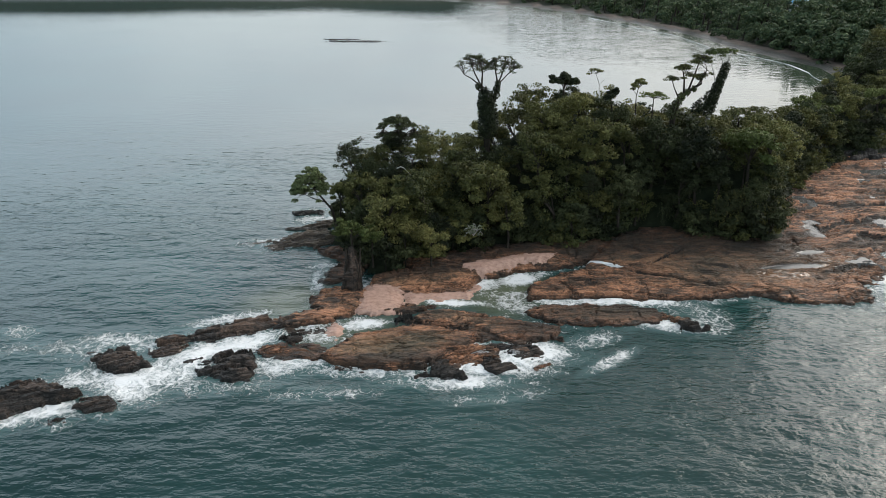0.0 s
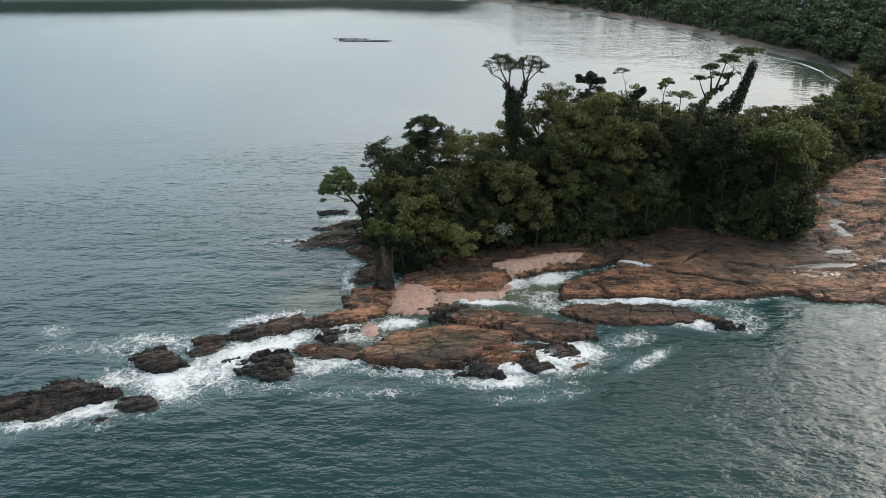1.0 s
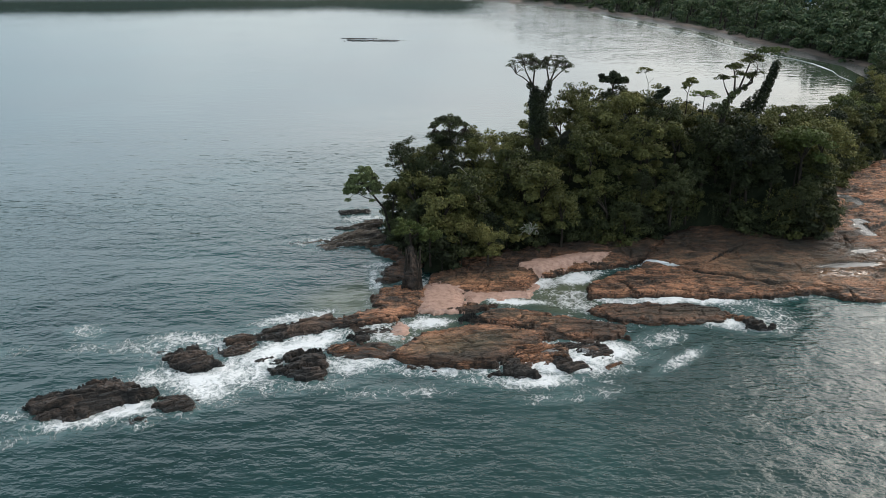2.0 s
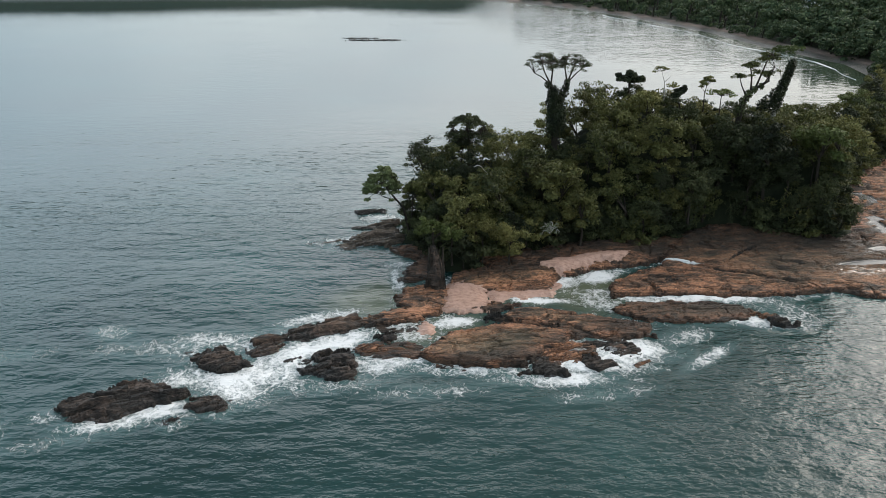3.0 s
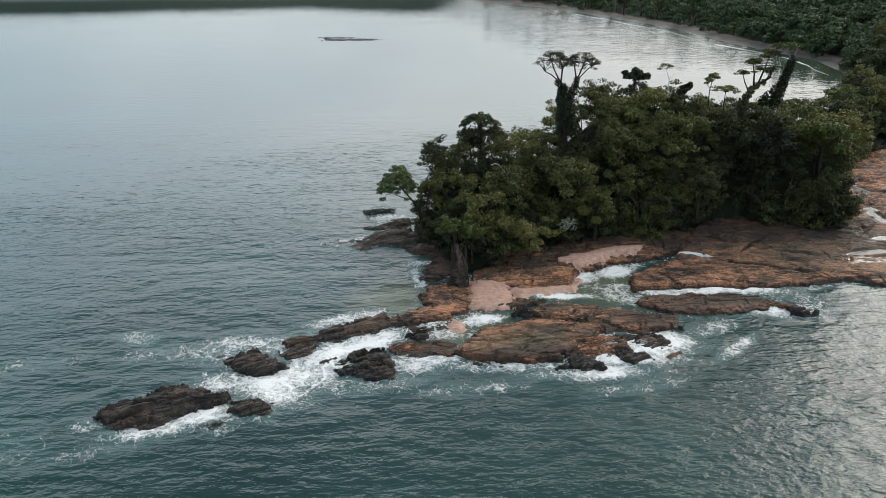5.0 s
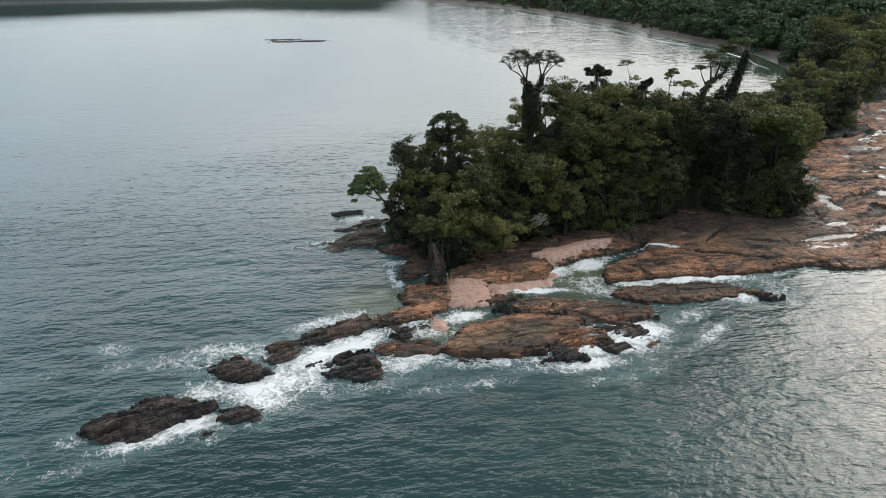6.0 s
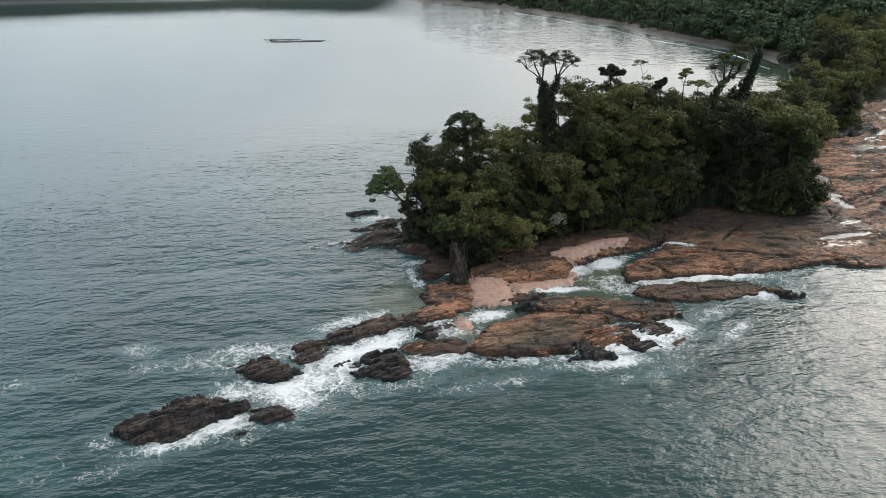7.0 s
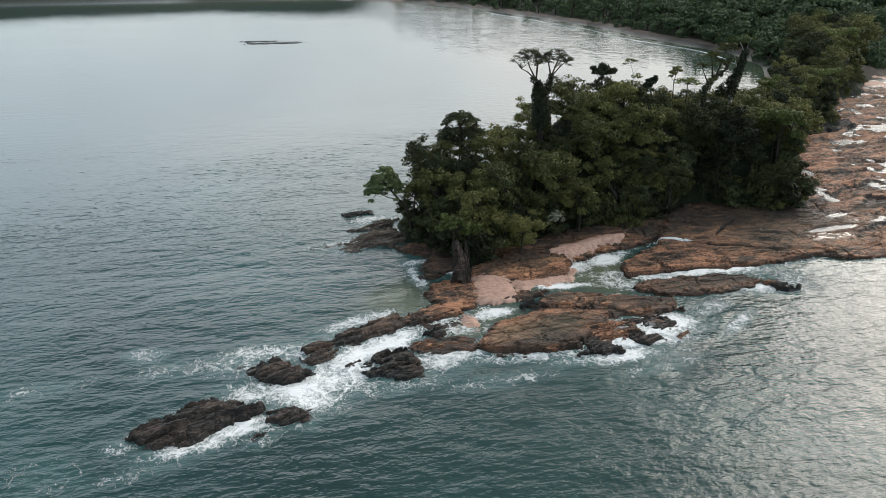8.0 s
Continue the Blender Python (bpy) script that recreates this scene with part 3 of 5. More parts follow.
def spots(x, y, zones, soft=1.0):
    """Weight of soft rounded patches: centre, half sizes, turn, weight."""
    total = np.zeros(x.shape)
    for cx, cy, a, b, ang, wgt in zones:
        ca, sa = math.cos(radians(ang)), math.sin(radians(ang))
        u, v = ((x - cx) * ca + (y - cy) * sa) / a, (-(x - cx) * sa + (y - cy) * ca) / b
        total = np.maximum(total, wgt * (1 - smooth(1 - 0.5 * soft, 1 + 0.5 * soft, np.sqrt(u * u + v * v))))
    return total


def shore_height(x, y):
    h, edge = shelf_field(x, y, SHELF, 0, 0.9)
    sand = np.zeros(x.shape)
    wob = 0.5 * fbm(x * 0.35, y * 0.35, 91, 3)
    for i, plate in enumerate(SANDS):
        sd, level = plate_field(x, y, plate, 300 + i, 0.8, 2.2)
        hs = -0.5 + (level + 0.5 + 0.06 * wob) * smooth(-1.3, 2.2, sd)
        on = (hs > h - 0.06) & (sd > -0.9)
        h, edge = np.where(sd > -2, np.maximum(h, hs), h), np.maximum(edge, sd * 0.6)
        sand = np.maximum(sand, np.where(on, 1.0, 0.0) * smooth(-0.9, 0.2, sd))
    for i, plate in enumerate(POOLS):
        sd, _ = plate_field(x, y, plate, 400 + i, 0.9, 2.3)
        cut = smooth(-0.3, 0.5, sd)
        h = h * (1 - cut) + np.minimum(h, -0.12 - plate[1] * 0.2) * cut
        edge = np.where(sd > 0, np.minimum(edge, -0.25 * sd), edge)
        sand = sand * (1 - cut)
    return h, edge, sand


COAST = [(-14.4, 97), (-11.2, 93.4), (-9.0, 89.6), (-6, 90), (3, 95.5), (11, 97), (18, 96.5), (23, 100), (28, 102), (35, 100), (46, 96), (48.4, 98.5), (50, 105.5), (56, 116), (67.5, 130.5), (77.5, 139.5), (86, 141), (93, 152),
         (106, 168), (116, 172), (131, 190), (150, 200), (300, 208), (2500, 212), (2500, 2500), (-2500, 2500), (-2500, 565), (-200, 565), (0, 538), (50, 490), (77, 442), (94, 392), (109, 340),
         (113, 300), (119, 270), (124, 250), (119, 222), (107, 200), (88, 170), (66, 146), (45, 131), (15, 123), (-8, 115), (-16, 105)]


def inland(x, y):
    """Signed distance to the coast line, positive on land."""
    return outline_field(x, y, COAST)


RIDGE_X = [-20, -13, -9, -6, -1, 5, 10, 15, 20, 25, 32, 40, 46, 52, 62, 80, 95, 110, 130]
RIDGE_Z = [6, 10.4, 13.4, 14.6, 13.2, 12.8, 15.0, 18.0, 19.2, 17.6, 15.8, 14.8, 14.0, 12.4, 10.8, 12.2, 15.0, 17.5, 19]
STEEP_X = [-20, -8, 0, 8, 18, 24, 50, 75, 120]
STEEP_W = [9, 17, 17, 14, 10, 5.5, 5.0, 5.0, 8]


FOOT_X = [-16, -11, -6, 3, 11, 18, 23, 28, 35, 46, 50]
FOOT_Y = [94, 87.5, 89.3, 95.0, 96.5, 96.5, 100, 102, 99.5, 95.5, 100.0]


def canopy_at(x, y, d):
    """Height of the headland's tree tops."""
    run = np.where(x < 49, np.minimum(y - np.interp(x, FOOT_X, FOOT_Y), d * 3 + 1.0), d)
    return canopy(x, run)


def canopy(x, d):
    """Height of the headland's tree tops, d metres in from its foot."""
    w = np.interp(x, STEEP_X, STEEP_W)
    return np.interp(x, RIDGE_X, RIDGE_Z) * np.clip((d + 2.2) / (w + 2.2), 0, 1) ** 0.42


def land_height(x, y, d):
    head = np.maximum(canopy_at(x, y - 2.4, d - 2.4) - 5.6, 0.0) * smooth(0, 2.5, d) + 1.6 * smooth(-1, 0.5, d)
    run = np.maximum(d, 0)
    far = 0.075 * np.minimum(run, 16) + (0.11 - 0.075 * smooth(520, 570, y)) * np.clip(run - 16, 0, 260) * (1 + 0.5 * fbm(x * 0.008, y * 0.008, 15, 3)) + 0.5 * fbm(x * 0.05, y * 0.05, 12, 3) * smooth(10, 30, run)
    far = far + (11 + 6 * fbm(x * 0.006, y * 0.004, 44, 2)) * smooth(0, 50, y - 570)
    m = smooth(178, 214, y + 0.12 * np.maximum(x - 120, 0))
    z = head * (1 - m) + far * m
    return np.where(d > 0, z, np.maximum(d * 0.12, -3))


def spread(lo, hi, step, far_lo, far_hi, grow=1.12):
    """Coordinates with an even fine stretch and growing steps outside it."""
    mid = list(np.arange(lo, hi + 1e-6, step))
    for side, far in ((1, far_hi), (-1, far_lo)):
        s, p = step, (mid[-1] if side > 0 else mid[0])
        ext = []
        while side * (far - p) > 0:
            s *= grow
            p += side * s
            ext.append(p)
        mid = mid + ext if side > 0 else ext[::-1] + mid
    return np.array(mid)


# ---- rocks that stand free of the shelf: name, label, plates ----
FREE_ROCKS = [
    ("sea_rock", "long dark layered rock awash in white surf", "M_ROCK",
     [([(-46.3, 58.6), (-45.0, 60.2), (-42.5, 61.6), (-39.5, 62.4), (-37.0, 61.7), (-34.6, 61.0), (-34.8, 59.8), (-37.6, 59.0), (-39.8, 57.4), (-42.0, 56.8), (-44.6, 57.2)], 1.15, 0.0, 0.18)]),
    ("sea_rock", "low dark wet rock beside a long sea rock", "M_ROCK", [([(-34.6, 60.4), (-32.2, 60.5), (-30.4, 59.2), (-30.8, 57.7), (-33.3, 58.2), (-34.4, 59.2)], 0.7, 0, 0.1)]),
    ("sea_rock", "small flat black rock in the surf", "M_ROCK", [(-30.3, 59.9, 0.9, 0.35, 0, 0.35, 0, 0)]),
    ("sea_rock", "small black rock tip breaking the water", "M_ROCK", [(-35.0, 56.7, 0.45, 0.3, 0, 0.4, 0, 0)]),
    ("sea_rock", "split dark rock ringed by foam", "M_ROCK", [([(-36.0, 66.8), (-35.4, 69.0), (-33.4, 69.4), (-32.0, 67.8), (-30.5, 66.8), (-30.8, 65.0), (-32.4, 64.4), (-34.4, 65.3)], 0.85, 0.05, 0.08)]),
    ("sea_rock", "small black rock in white foam", "M_ROCK", [(-36.0, 66.7, 0.8, 0.45, 10, 0.4, 0, 0)]),
    ("sea_rock", "small black rock in white foam", "M_ROCK", [(-36.4, 69.0, 0.7, 0.35, 0, 0.35, 0, 0)]),
    ("sea_rock", "low black ledge in front of split rock", "M_ROCK", [(-32.6, 65.5, 1.4, 0.55, 5, 0.5, 0, 0)]),
    ("rock_ridge", "narrow dark rock ridge running into surf", "M_RIDGE",
     [([(-28.6, 71.6), (-25.6, 74.1), (-20.4, 75.7), (-19.8, 73.5), (-25.3, 71.2), (-27.8, 69.4)], 0.75, 0.02, 0.12), ([(-31.6, 70.2), (-29.3, 71.8), (-27.0, 71.2), (-27.4, 69.0), (-28.6, 67.8), (-30.2, 68.0)], 0.8, 0, 0.14), ([(-30.0, 69.6), (-27.6, 72.0), (-21.0, 75.2), (-20.0, 74.2), (-26.0, 71.4)], 1.0, 0.0, 0.05), ([(-23.0, 75.0), (-17.0, 76.6), (-16.6, 74.8), (-22.6, 72.8)], 0.8, 0.0, 0.1)]),
    ("sea_rock", "blocky black rock in churning white water", "M_ROCK", [([(-23.6, 67.4), (-20.2, 68.9), (-19.3, 66.8), (-19.4, 65.7), (-22.2, 65.7)], 0.95, 0.05, 0.1)]),
    ("sea_rock", "long low black rock at the edge of surf", "M_ROCK", [([(-25.7, 65.5), (-22.3, 66.0), (-19.0, 65.0), (-18.8, 63.1), (-20.8, 62.9), (-23.8, 64.1)], 0.8, 0.05, 0.1)]),
    ("sea_rock", "small black rock in churning white water", "M_ROCK", [(-25.3, 67.1, 1.1, 0.5, -15, 0.45, 0, 0)]),
    ("sea_rock", "reddish low rock washed by waves", "M_SHELF", [(-18.0, 69.3, 1.9, 1.3, -5, 0.42, 0, 0)]),
    ("sea_rock", "ragged brown reef rock before the slab", "M_RIDGE", [([(4.3, 69.8), (7.4, 69.9), (10.3, 69.4), (10.0, 66.2), (7.9, 66.8), (5.9, 68.0)], 0.5, 0, 0.1)]),
    ("sea_rock", "brown reef rock washed by surf", "M_SHELF", [(2.6, 67.8, 2.9, 1.6, 10, 0.75, 0, 0)]),
    ("sea_rock", "dark round-backed reef rock in surf", "M_ROCK", [([(3.4, 67.4), (5.3, 67.2), (7.6, 65.4), (6.8, 63.1), (5.4, 63.6), (3.9, 64.8)], 0.8, 0, 0.1)]),
    ("sea_rock", "dark round-backed reef rock in surf", "M_ROCK", [(0.4, 64.3, 1.7, 0.95, -8, 0.75, 0, 0)]),
    ("sea_rock", "small reddish reef rock among surf", "M_SHELF", [(9.8, 65.6, 1.2, 0.7, 10, 0.5, 0, 0)]),
    ("sea_rock", "small dark wet reef boulder", "M_ROCK", [(-0.4, 66.0, 0.9, 0.7, 0, 0.6, 0, 0)]),
    ("sea_rock", "small black rock beside split rock", "M_ROCK", [(-35.3, 67.7, 0.9, 0.5, 15, 0.6, 0, 0)]),
    ("sea_rock", "small black rock beside split rock", "M_ROCK", [(-31.0, 66.6, 1.0, 0.55, -10, 0.6, 0, 0)]),
    ("sea_rock", "dark rock between ridge and shelf", "M_ROCK", [(-16.6, 71.2, 1.3, 0.9, 20, 0.75, 0, 0)]),
    ("sea_rock", "small dark boulder at the slab's foot", "M_ROCK", [(-2.2, 64.0, 0.9, 0.55, 0, 0.5, 0, 0)]),
    ("sea_rock", "brown rock end awash beside the bar", "M_SHELF", [(25.4, 75.4, 1.9, 0.9, -12, 0.5, 0, 0)]),
    ("sea_rock", "lone dark boulder beyond the bar's end", "M_ROCK", [(27.9, 73.8, 1.4, 0.85, -15, 0.85, 0, 0)]),
    ("shore_rock", "tan layered rock shelf below west trees", "M_TAN",
     [([(-24.6, 100.0), (-21.6, 102.2), (-17.3, 104.0), (-14.6, 100.0), (-18.1, 97.4), (-22.4, 97.2)], 0.7, 0.06, 0.03), ([(-28.2, 98.6), (-25.0, 100.2), (-22.0, 99.0), (-22.2, 96.6), (-25.4, 97.2)], 0.42, 0.06, 0.05), ([(-23.5, 105.0), (-18.1, 104.6), (-16.4, 106.9), (-20.8, 106.4)], 0.55, 0.06, 0.1)]),
    ("sea_rock", "low dark rock off the west shore", "M_ROCK", [(-27.2, 99.6, 1.6, 0.5, 8, 0.3, 0, 0)]),
    ("sea_rock", "low dark rock off the west shore", "M_ROCK", [(-21.2, 112.0, 1.7, 0.5, 0, 0.4, 0, 0)]),
    ("sea_rock", "flat brown rock off the west shore", "M_TAN", [(-17.2, 107.8, 2.2, 0.7, 10, 0.4, 0, 0)]),
    # two low dark strips added as rock meshes for a ripple streak on the water
    ("shoal_rock", "long dark rock strip added for a ripple streak in the bay", "M_ROCK", [(-36.0, 324.0, 11.0, 1.7, -4, 0.30, 0, 0)]),
    ("shoal_rock", "short dark rock strip added for a ripple streak in the bay", "M_ROCK", [(-43.0, 331.0, 7.0, 1.2, -6, 0.26, 0, 0)]),
    ("rock_bluff", "dark undercut rock bluff below the far trees", "M_ROCK", [(84.0, 141.6, 7.0, 2.8, 14, 1.7, -0.3, 0.4)]),
    ("rock_bluff", "dark rock bluff at the end of the shelf", "M_ROCK", [(112.5, 174.0, 5.5, 2.8, 22, 2.0, 0.3, 0.4)]),
    ("sea_rock", "dark boulder standing in a sandy channel", "M_ROCK", [(-4.4, 75.6, 1.0, 0.6, 20, 0.8, 0, 0)]),
]


def free_edge(x, y):
    edge = np.full(x.shape, -99.0)
    for i, (_, _, _, plates) in enumerate(FREE_ROCKS):
        edge = np.maximum(edge, shelf_field(x, y, plates, 500 + 40 * i, 1.0, 0.8)[1])
    return edge


# ---- sea ----
# foam patches: centre, half sizes, turn, weight
FOAM = [
    (-41.0, 56.6, 4.2, 1.3, 12, 0.92), (-46.8, 57.6, 1.6, 1.0, 0, 0.5), (-36.6, 58.7, 3.0, 1.4, 10, 1.05), (-30.8, 62.6, 4.2, 3.0, -35, 0.85), (-35.4, 64.2, 4.2, 2.4, 0, 0.6),
    (-27.2, 66.0, 4.2, 4.6, 20, 0.82), (-22.6, 70.5, 7.0, 2.4, 24, 0.98), (-36.2, 70.6, 5.2, 2.6, 10, 0.62), (-32.0, 70.8, 3.4, 2.2, 10, 0.65), (-25.0, 76.2, 5.0, 1.4, 22, 0.68),
    (-16.5, 66.4, 3.6, 2.6, -10, 0.72), (-22.0, 62.9, 6.5, 2.0, 2, 0.55), (-7.5, 65.0, 7.5, 1.3, -4, 0.80), (1.5, 63.0, 6.0, 1.4, 0, 0.74), (3.8, 67.0, 6.6, 3.6, 0, 1.0),
    (9.6, 68.9, 4.0, 2.3, -20, 1.0), (12.6, 67.2, 3.4, 1.5, 15, 0.52), (15.5, 70.8, 3.6, 1.6, 20, 0.55), (17.0, 66.8, 4.2, 0.9, 38, 0.70), (21.2, 80.1, 8.0, 1.2, -3, 1.05),
    (13.4, 79.8, 3.4, 1.1, -20, 0.85), (25.4, 74.0, 4.2, 1.4, -15, 0.95), (29.0, 76.5, 3.4, 4.0, 0, 0.55), (30.0, 81.0, 5.0, 1.4, 0, 0.6), (36.0, 82.4, 4.0, 1.0, 0, 0.5),
    (9.6, 86.6, 2.8, 1.8, 25, 0.95), (5.2, 85.0, 2.0, 1.6, 10, 0.95), (1.0, 80.2, 4.6, 0.8, -4, 1.1), (8.6, 79.2, 4.0, 1.8, -20, 0.68), (-9.4, 74.9, 3.2, 1.2, 14, 1.1),
    (-13.6, 72.4, 2.6, 2.2, 0, 0.66), (-14.5, 66.6, 3.0, 1.6, 0, 0.9), (-16.0, 86.5, 0.9, 4.4, 8, 0.70), (-15.8, 91.6, 2.0, 1.2, 0, 0.6), (-18.5, 108.8, 4.0, 2.4, 0, 0.72), (-20.5, 113.4, 3.5, 1.2, 0, 0.5), (57.0, 84.0, 6.0, 5.0, 40, 0.9),
    (66.0, 99.0, 8.0, 6.0, 45, 1.0), (82.0, 118.0, 12.0, 6.0, 48, 0.95), (104.0, 141.0, 18.0, 6.0, 50, 0.9), (-47.0, 73.5, 2.4, 1.5, -20, 0.62), (-52.0, 55.0, 4.0, 2.4, -30, 0.24),
    (-1.0, 63.4, 5.5, 1.3, 2, 0.72), (3.4, 63.0, 2.6, 1.3, 0, 0.95), (7.6, 68.2, 3.4, 2.2, -15, 0.95), (11.2, 87.4, 3.2, 1.2, 30, 0.85), (8.4, 81.4, 2.6, 2.4, 0, 0.62), (5.6, 83.6, 2.0, 2.6, 0, 0.55),
    (-44.0, 54.2, 5.5, 1.0, 15, 0.33), (52.0, 79.6, 4.5, 2.6, 10, 0.48), (-42.0, 70.0, 5.5, 1.8, 0, 0.36), (-56.0, 69.0, 4.5, 1.4, 10, 0.30), (5.0, 60.4, 5.0, 1.1, 10, 0.42), (-12.0, 61.3, 6.0, 1.3, 3, 0.42),
]
sx = spread(-64, 82, 0.48, -4500, 4500, 1.13)
sy = spread(42, 116, 0.48, -700, 4500, 1.13)
SX, SY = np.meshgrid(sx, sy)
near = (SX > -75) & (SX < 150) & (SY > 35) & (SY < 205)
shore_edge = np.full(SX.shape, -99.0)
_, e1, _ = shore_height(SX[near], SY[near])
shore_edge[near] = np.maximum(e1, free_edge(SX[near], SY[near]))
land_d = inland(SX, SY)
foam = spots(SX, SY, FOAM, 1.2)
foam = 1.08 * np.maximum(foam, 0.62 * smooth(-1.5, -0.1, shore_edge) * (0.6 + 0.5 * fbm(SX * 0.2, SY * 0.2, 61, 2)) * (SY < 104))
shallow = spots(SX, SY, [(-18.5, 80.5, 5.0, 4.5, 15, 0.8), (7.4, 83, 5.0, 6.0, -8, 1.0), (1.0, 80.2, 5.0, 1.2, 0, 0.95), (-10.0, 74.5, 4.5, 2.0, 14, 0.8), (-13.0, 72.0, 2.6, 2.4, 0, 0.9)], 1.3) + 0.5 * smooth(-26, -4, land_d) * (SY > 190)
reach = SY - 0.15 * SX
chop = 1.06 - 0.62 * smooth(102, 146, reach) - 0.38 * smooth(132, 205, reach)
chop = chop * (1 - 0.5 * smooth(330, 430, SY) * (1 - smooth(-10, 60, SX)))
chop = chop + 0.40 * smooth(220, 290, SY) * smooth(-110, -30, land_d) * smooth(0, 50, SX)
calm = 1 - spots(SX, SY, [(7.6, 83, 4.2, 5.2, -8, 0.7), (-10, 74.5, 4, 2, 14, 0.7)], 1.0)
amp = smooth(-64, -54, SX) * (1 - smooth(66, 80, SX)) * smooth(42, 50, SY) * (1 - smooth(104, 115, SY)) * calm
lift = 0.10 * fbm(SX * 0.16 + 3, SY * 0.30, 21, 3) + 0.07 * fbm(SX * 0.5, SY * 0.8, 27, 2)
swash = 0.22 * smooth(-2.5, 0.2, shore_edge) * np.clip(foam, 0, 1) * (0.5 + fbm(SX * 0.6, SY * 0.6, 33, 3))
SZ = amp * (lift + swash)
sea_mesh = grid_mesh("sea", SX, SY, SZ, None, {"foam": np.clip(foam, 0, 1.2), "shallow": np.clip(shallow, 0, 1), "chop": chop * calm})
sea_mesh.materials.append(M_WATER)
sea = tagged(new("water", sea_mesh), "teal sea with wind ripples and white surf", "water", kind="structure")

# ---- rock shelf ----
def shelf_mesh(name, xs, ys, mat, drop=-1.1):
    X, Y = np.meshgrid(xs, ys)
    h, edge, sand = shore_height(X, Y)
    # weed at edges and in spots; large spots near (35, 97), (44, 93) paint tree shade
    algae_shade = np.clip(1.25 * (1 - smooth(0.05, 0.6 + 0.5 * fbm(X * 0.4, Y * 0.4, 14, 2), edge)) * (1 - 0.2 * smooth(0.5, 1.3, h)) + 1.1 * spots(X, Y, [(-1, 88.5, 8, 2.0, 14, 1), (6, 94, 9, 2.6, 12, 1), (20, 93.5, 6, 3, 0, 0.9), (31, 97.5, 14, 3.5, 0, 0.95), (-14, 91, 4, 6, 0, 1.1), (-16.2, 68.6, 4.6, 2.2, 5, 0.6), (46, 93, 6, 2.5, -10, 0.7), (35, 97, 16, 5.5, 0, 1.25), (44, 93, 6, 4.0, -10, 0.9), (38, 89, 11, 4.5, 0, 0.5), (18, 76, 9, 3.4, 0, 0.85), (-5.5, 66.3, 7.5, 0.9, 4, 1.0), (1.6, 68.2, 1.6, 3.0, -35, 0.9), (10, 72.6, 4.5, 2.2, -20, 0.9), (3, 66.5, 6, 3, 0, 0.7), (30, 88, 10, 2.6, 6, 0.35)], 1.0), 0, 1)
    wet = np.clip(spots(X, Y, [(43, 86, 4.5, 2.0, 8, 0.45), (50, 92, 6, 5, 30, 0.34), (57, 101, 8, 6, 45, 0.18), (66, 112, 9, 7, 45, 0.15), (80, 127, 12, 6, 50, 0.15), (-9, 77, 3, 3, 0, 0.2)], 1.0) + 0.3 * (1 - smooth(0.1, 0.7, h)), 0, 1)
    froth = spots(X, Y, [(5.4, 67.4, 5.0, 2.0, -10, 0.66), (-14.2, 67.6, 2.4, 0.8, 0, 0.5), (12.6, 79.4, 2.2, 0.8, -20, 0.5), (6.2, 77.4, 3.0, 0.5, -14, 0.42), (20.8, 89.4, 3.2, 0.42, -22, 1.0), (62, 108, 4, 1.5, 15, 0.32), (72, 121, 5, 2, 8, 0.36), (85, 131, 6, 2, 10, 0.32)], 0.8)
    film = 0.8 * spots(X, Y, [(-6.5, 68.6, 7.5, 3.2, 14, 1), (38, 90, 14, 7, 3, 0.8), (22, 97, 6, 5, 0, 0.9), (4, 74.5, 6, 2.6, -20, 0.45), (19, 76.5, 8, 2.6, 2, 0.9), (31, 93, 12, 5, 3, 0.6), (-2, 86.5, 7, 2.4, 12, 0.5)], 1.0) * smooth(0.7, 1.6, edge)
    # weed near the water; ledges that face the open sea, shade painted along their steps, and pools of standing water
    # behind them
    algae_shade = np.maximum(algae_shade, 1.15 * (1 - smooth(0.22, 0.58, h + 0.22 * fbm(X * 0.5, Y * 0.7, 24, 3))) * (sand < 0.4))
    far_side = smooth(38, 54, X) * smooth(0.3, 1.6, edge)
    plate = smooth(9, 15, X) * (1 - smooth(46, 52, X)) * smooth(80, 84, Y) * smooth(0.2, 1.2, edge) * (sand < 0.3)
    bedding = 0.40 * Y + 0.07 * X + 2.6 * fbm(X * 0.09, Y * 0.11, 181, 5)
    step = bedding % 1.0
    rise = np.clip(0.42 + 2.6 * fbm(X * 0.17 + 3, Y * 0.22, 186, 4), 0, 1) * plate
    h = h + 0.36 * rise * ((1 - step) * smooth(0.0, 0.08, step) - 0.5)
    # shade of each step painted near-black along its break
    algae_shade = np.maximum(algae_shade, 1.1 * rise * ((step > 0.92) | (step < 0.10)))
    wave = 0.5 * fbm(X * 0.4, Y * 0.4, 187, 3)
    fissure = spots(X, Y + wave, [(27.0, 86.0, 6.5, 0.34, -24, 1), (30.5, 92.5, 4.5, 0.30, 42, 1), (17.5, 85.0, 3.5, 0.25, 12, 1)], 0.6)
    # fissures cut in, with their shade painted in as well
    h, algae_shade = h - 0.4 * fissure, np.maximum(algae_shade, 1.6 * fissure)
    run = 0.15 * Y - 0.035 * X + 1.5 * fbm(X * 0.05, Y * 0.06, 81, 5)
    saw = run % 1.0
    tall = np.clip(0.45 + 1.9 * fbm(X * 0.08 + 9, Y * 0.08, 82, 3), 0, 1) * far_side
    h = h + 0.52 * tall * ((1 - saw) * smooth(0.0, 0.06, saw) - 0.5)
    crack = np.abs((run * 2.3 + 0.5 * fbm(X * 0.25, Y * 0.3, 84, 3)) % 1.0 - 0.5)
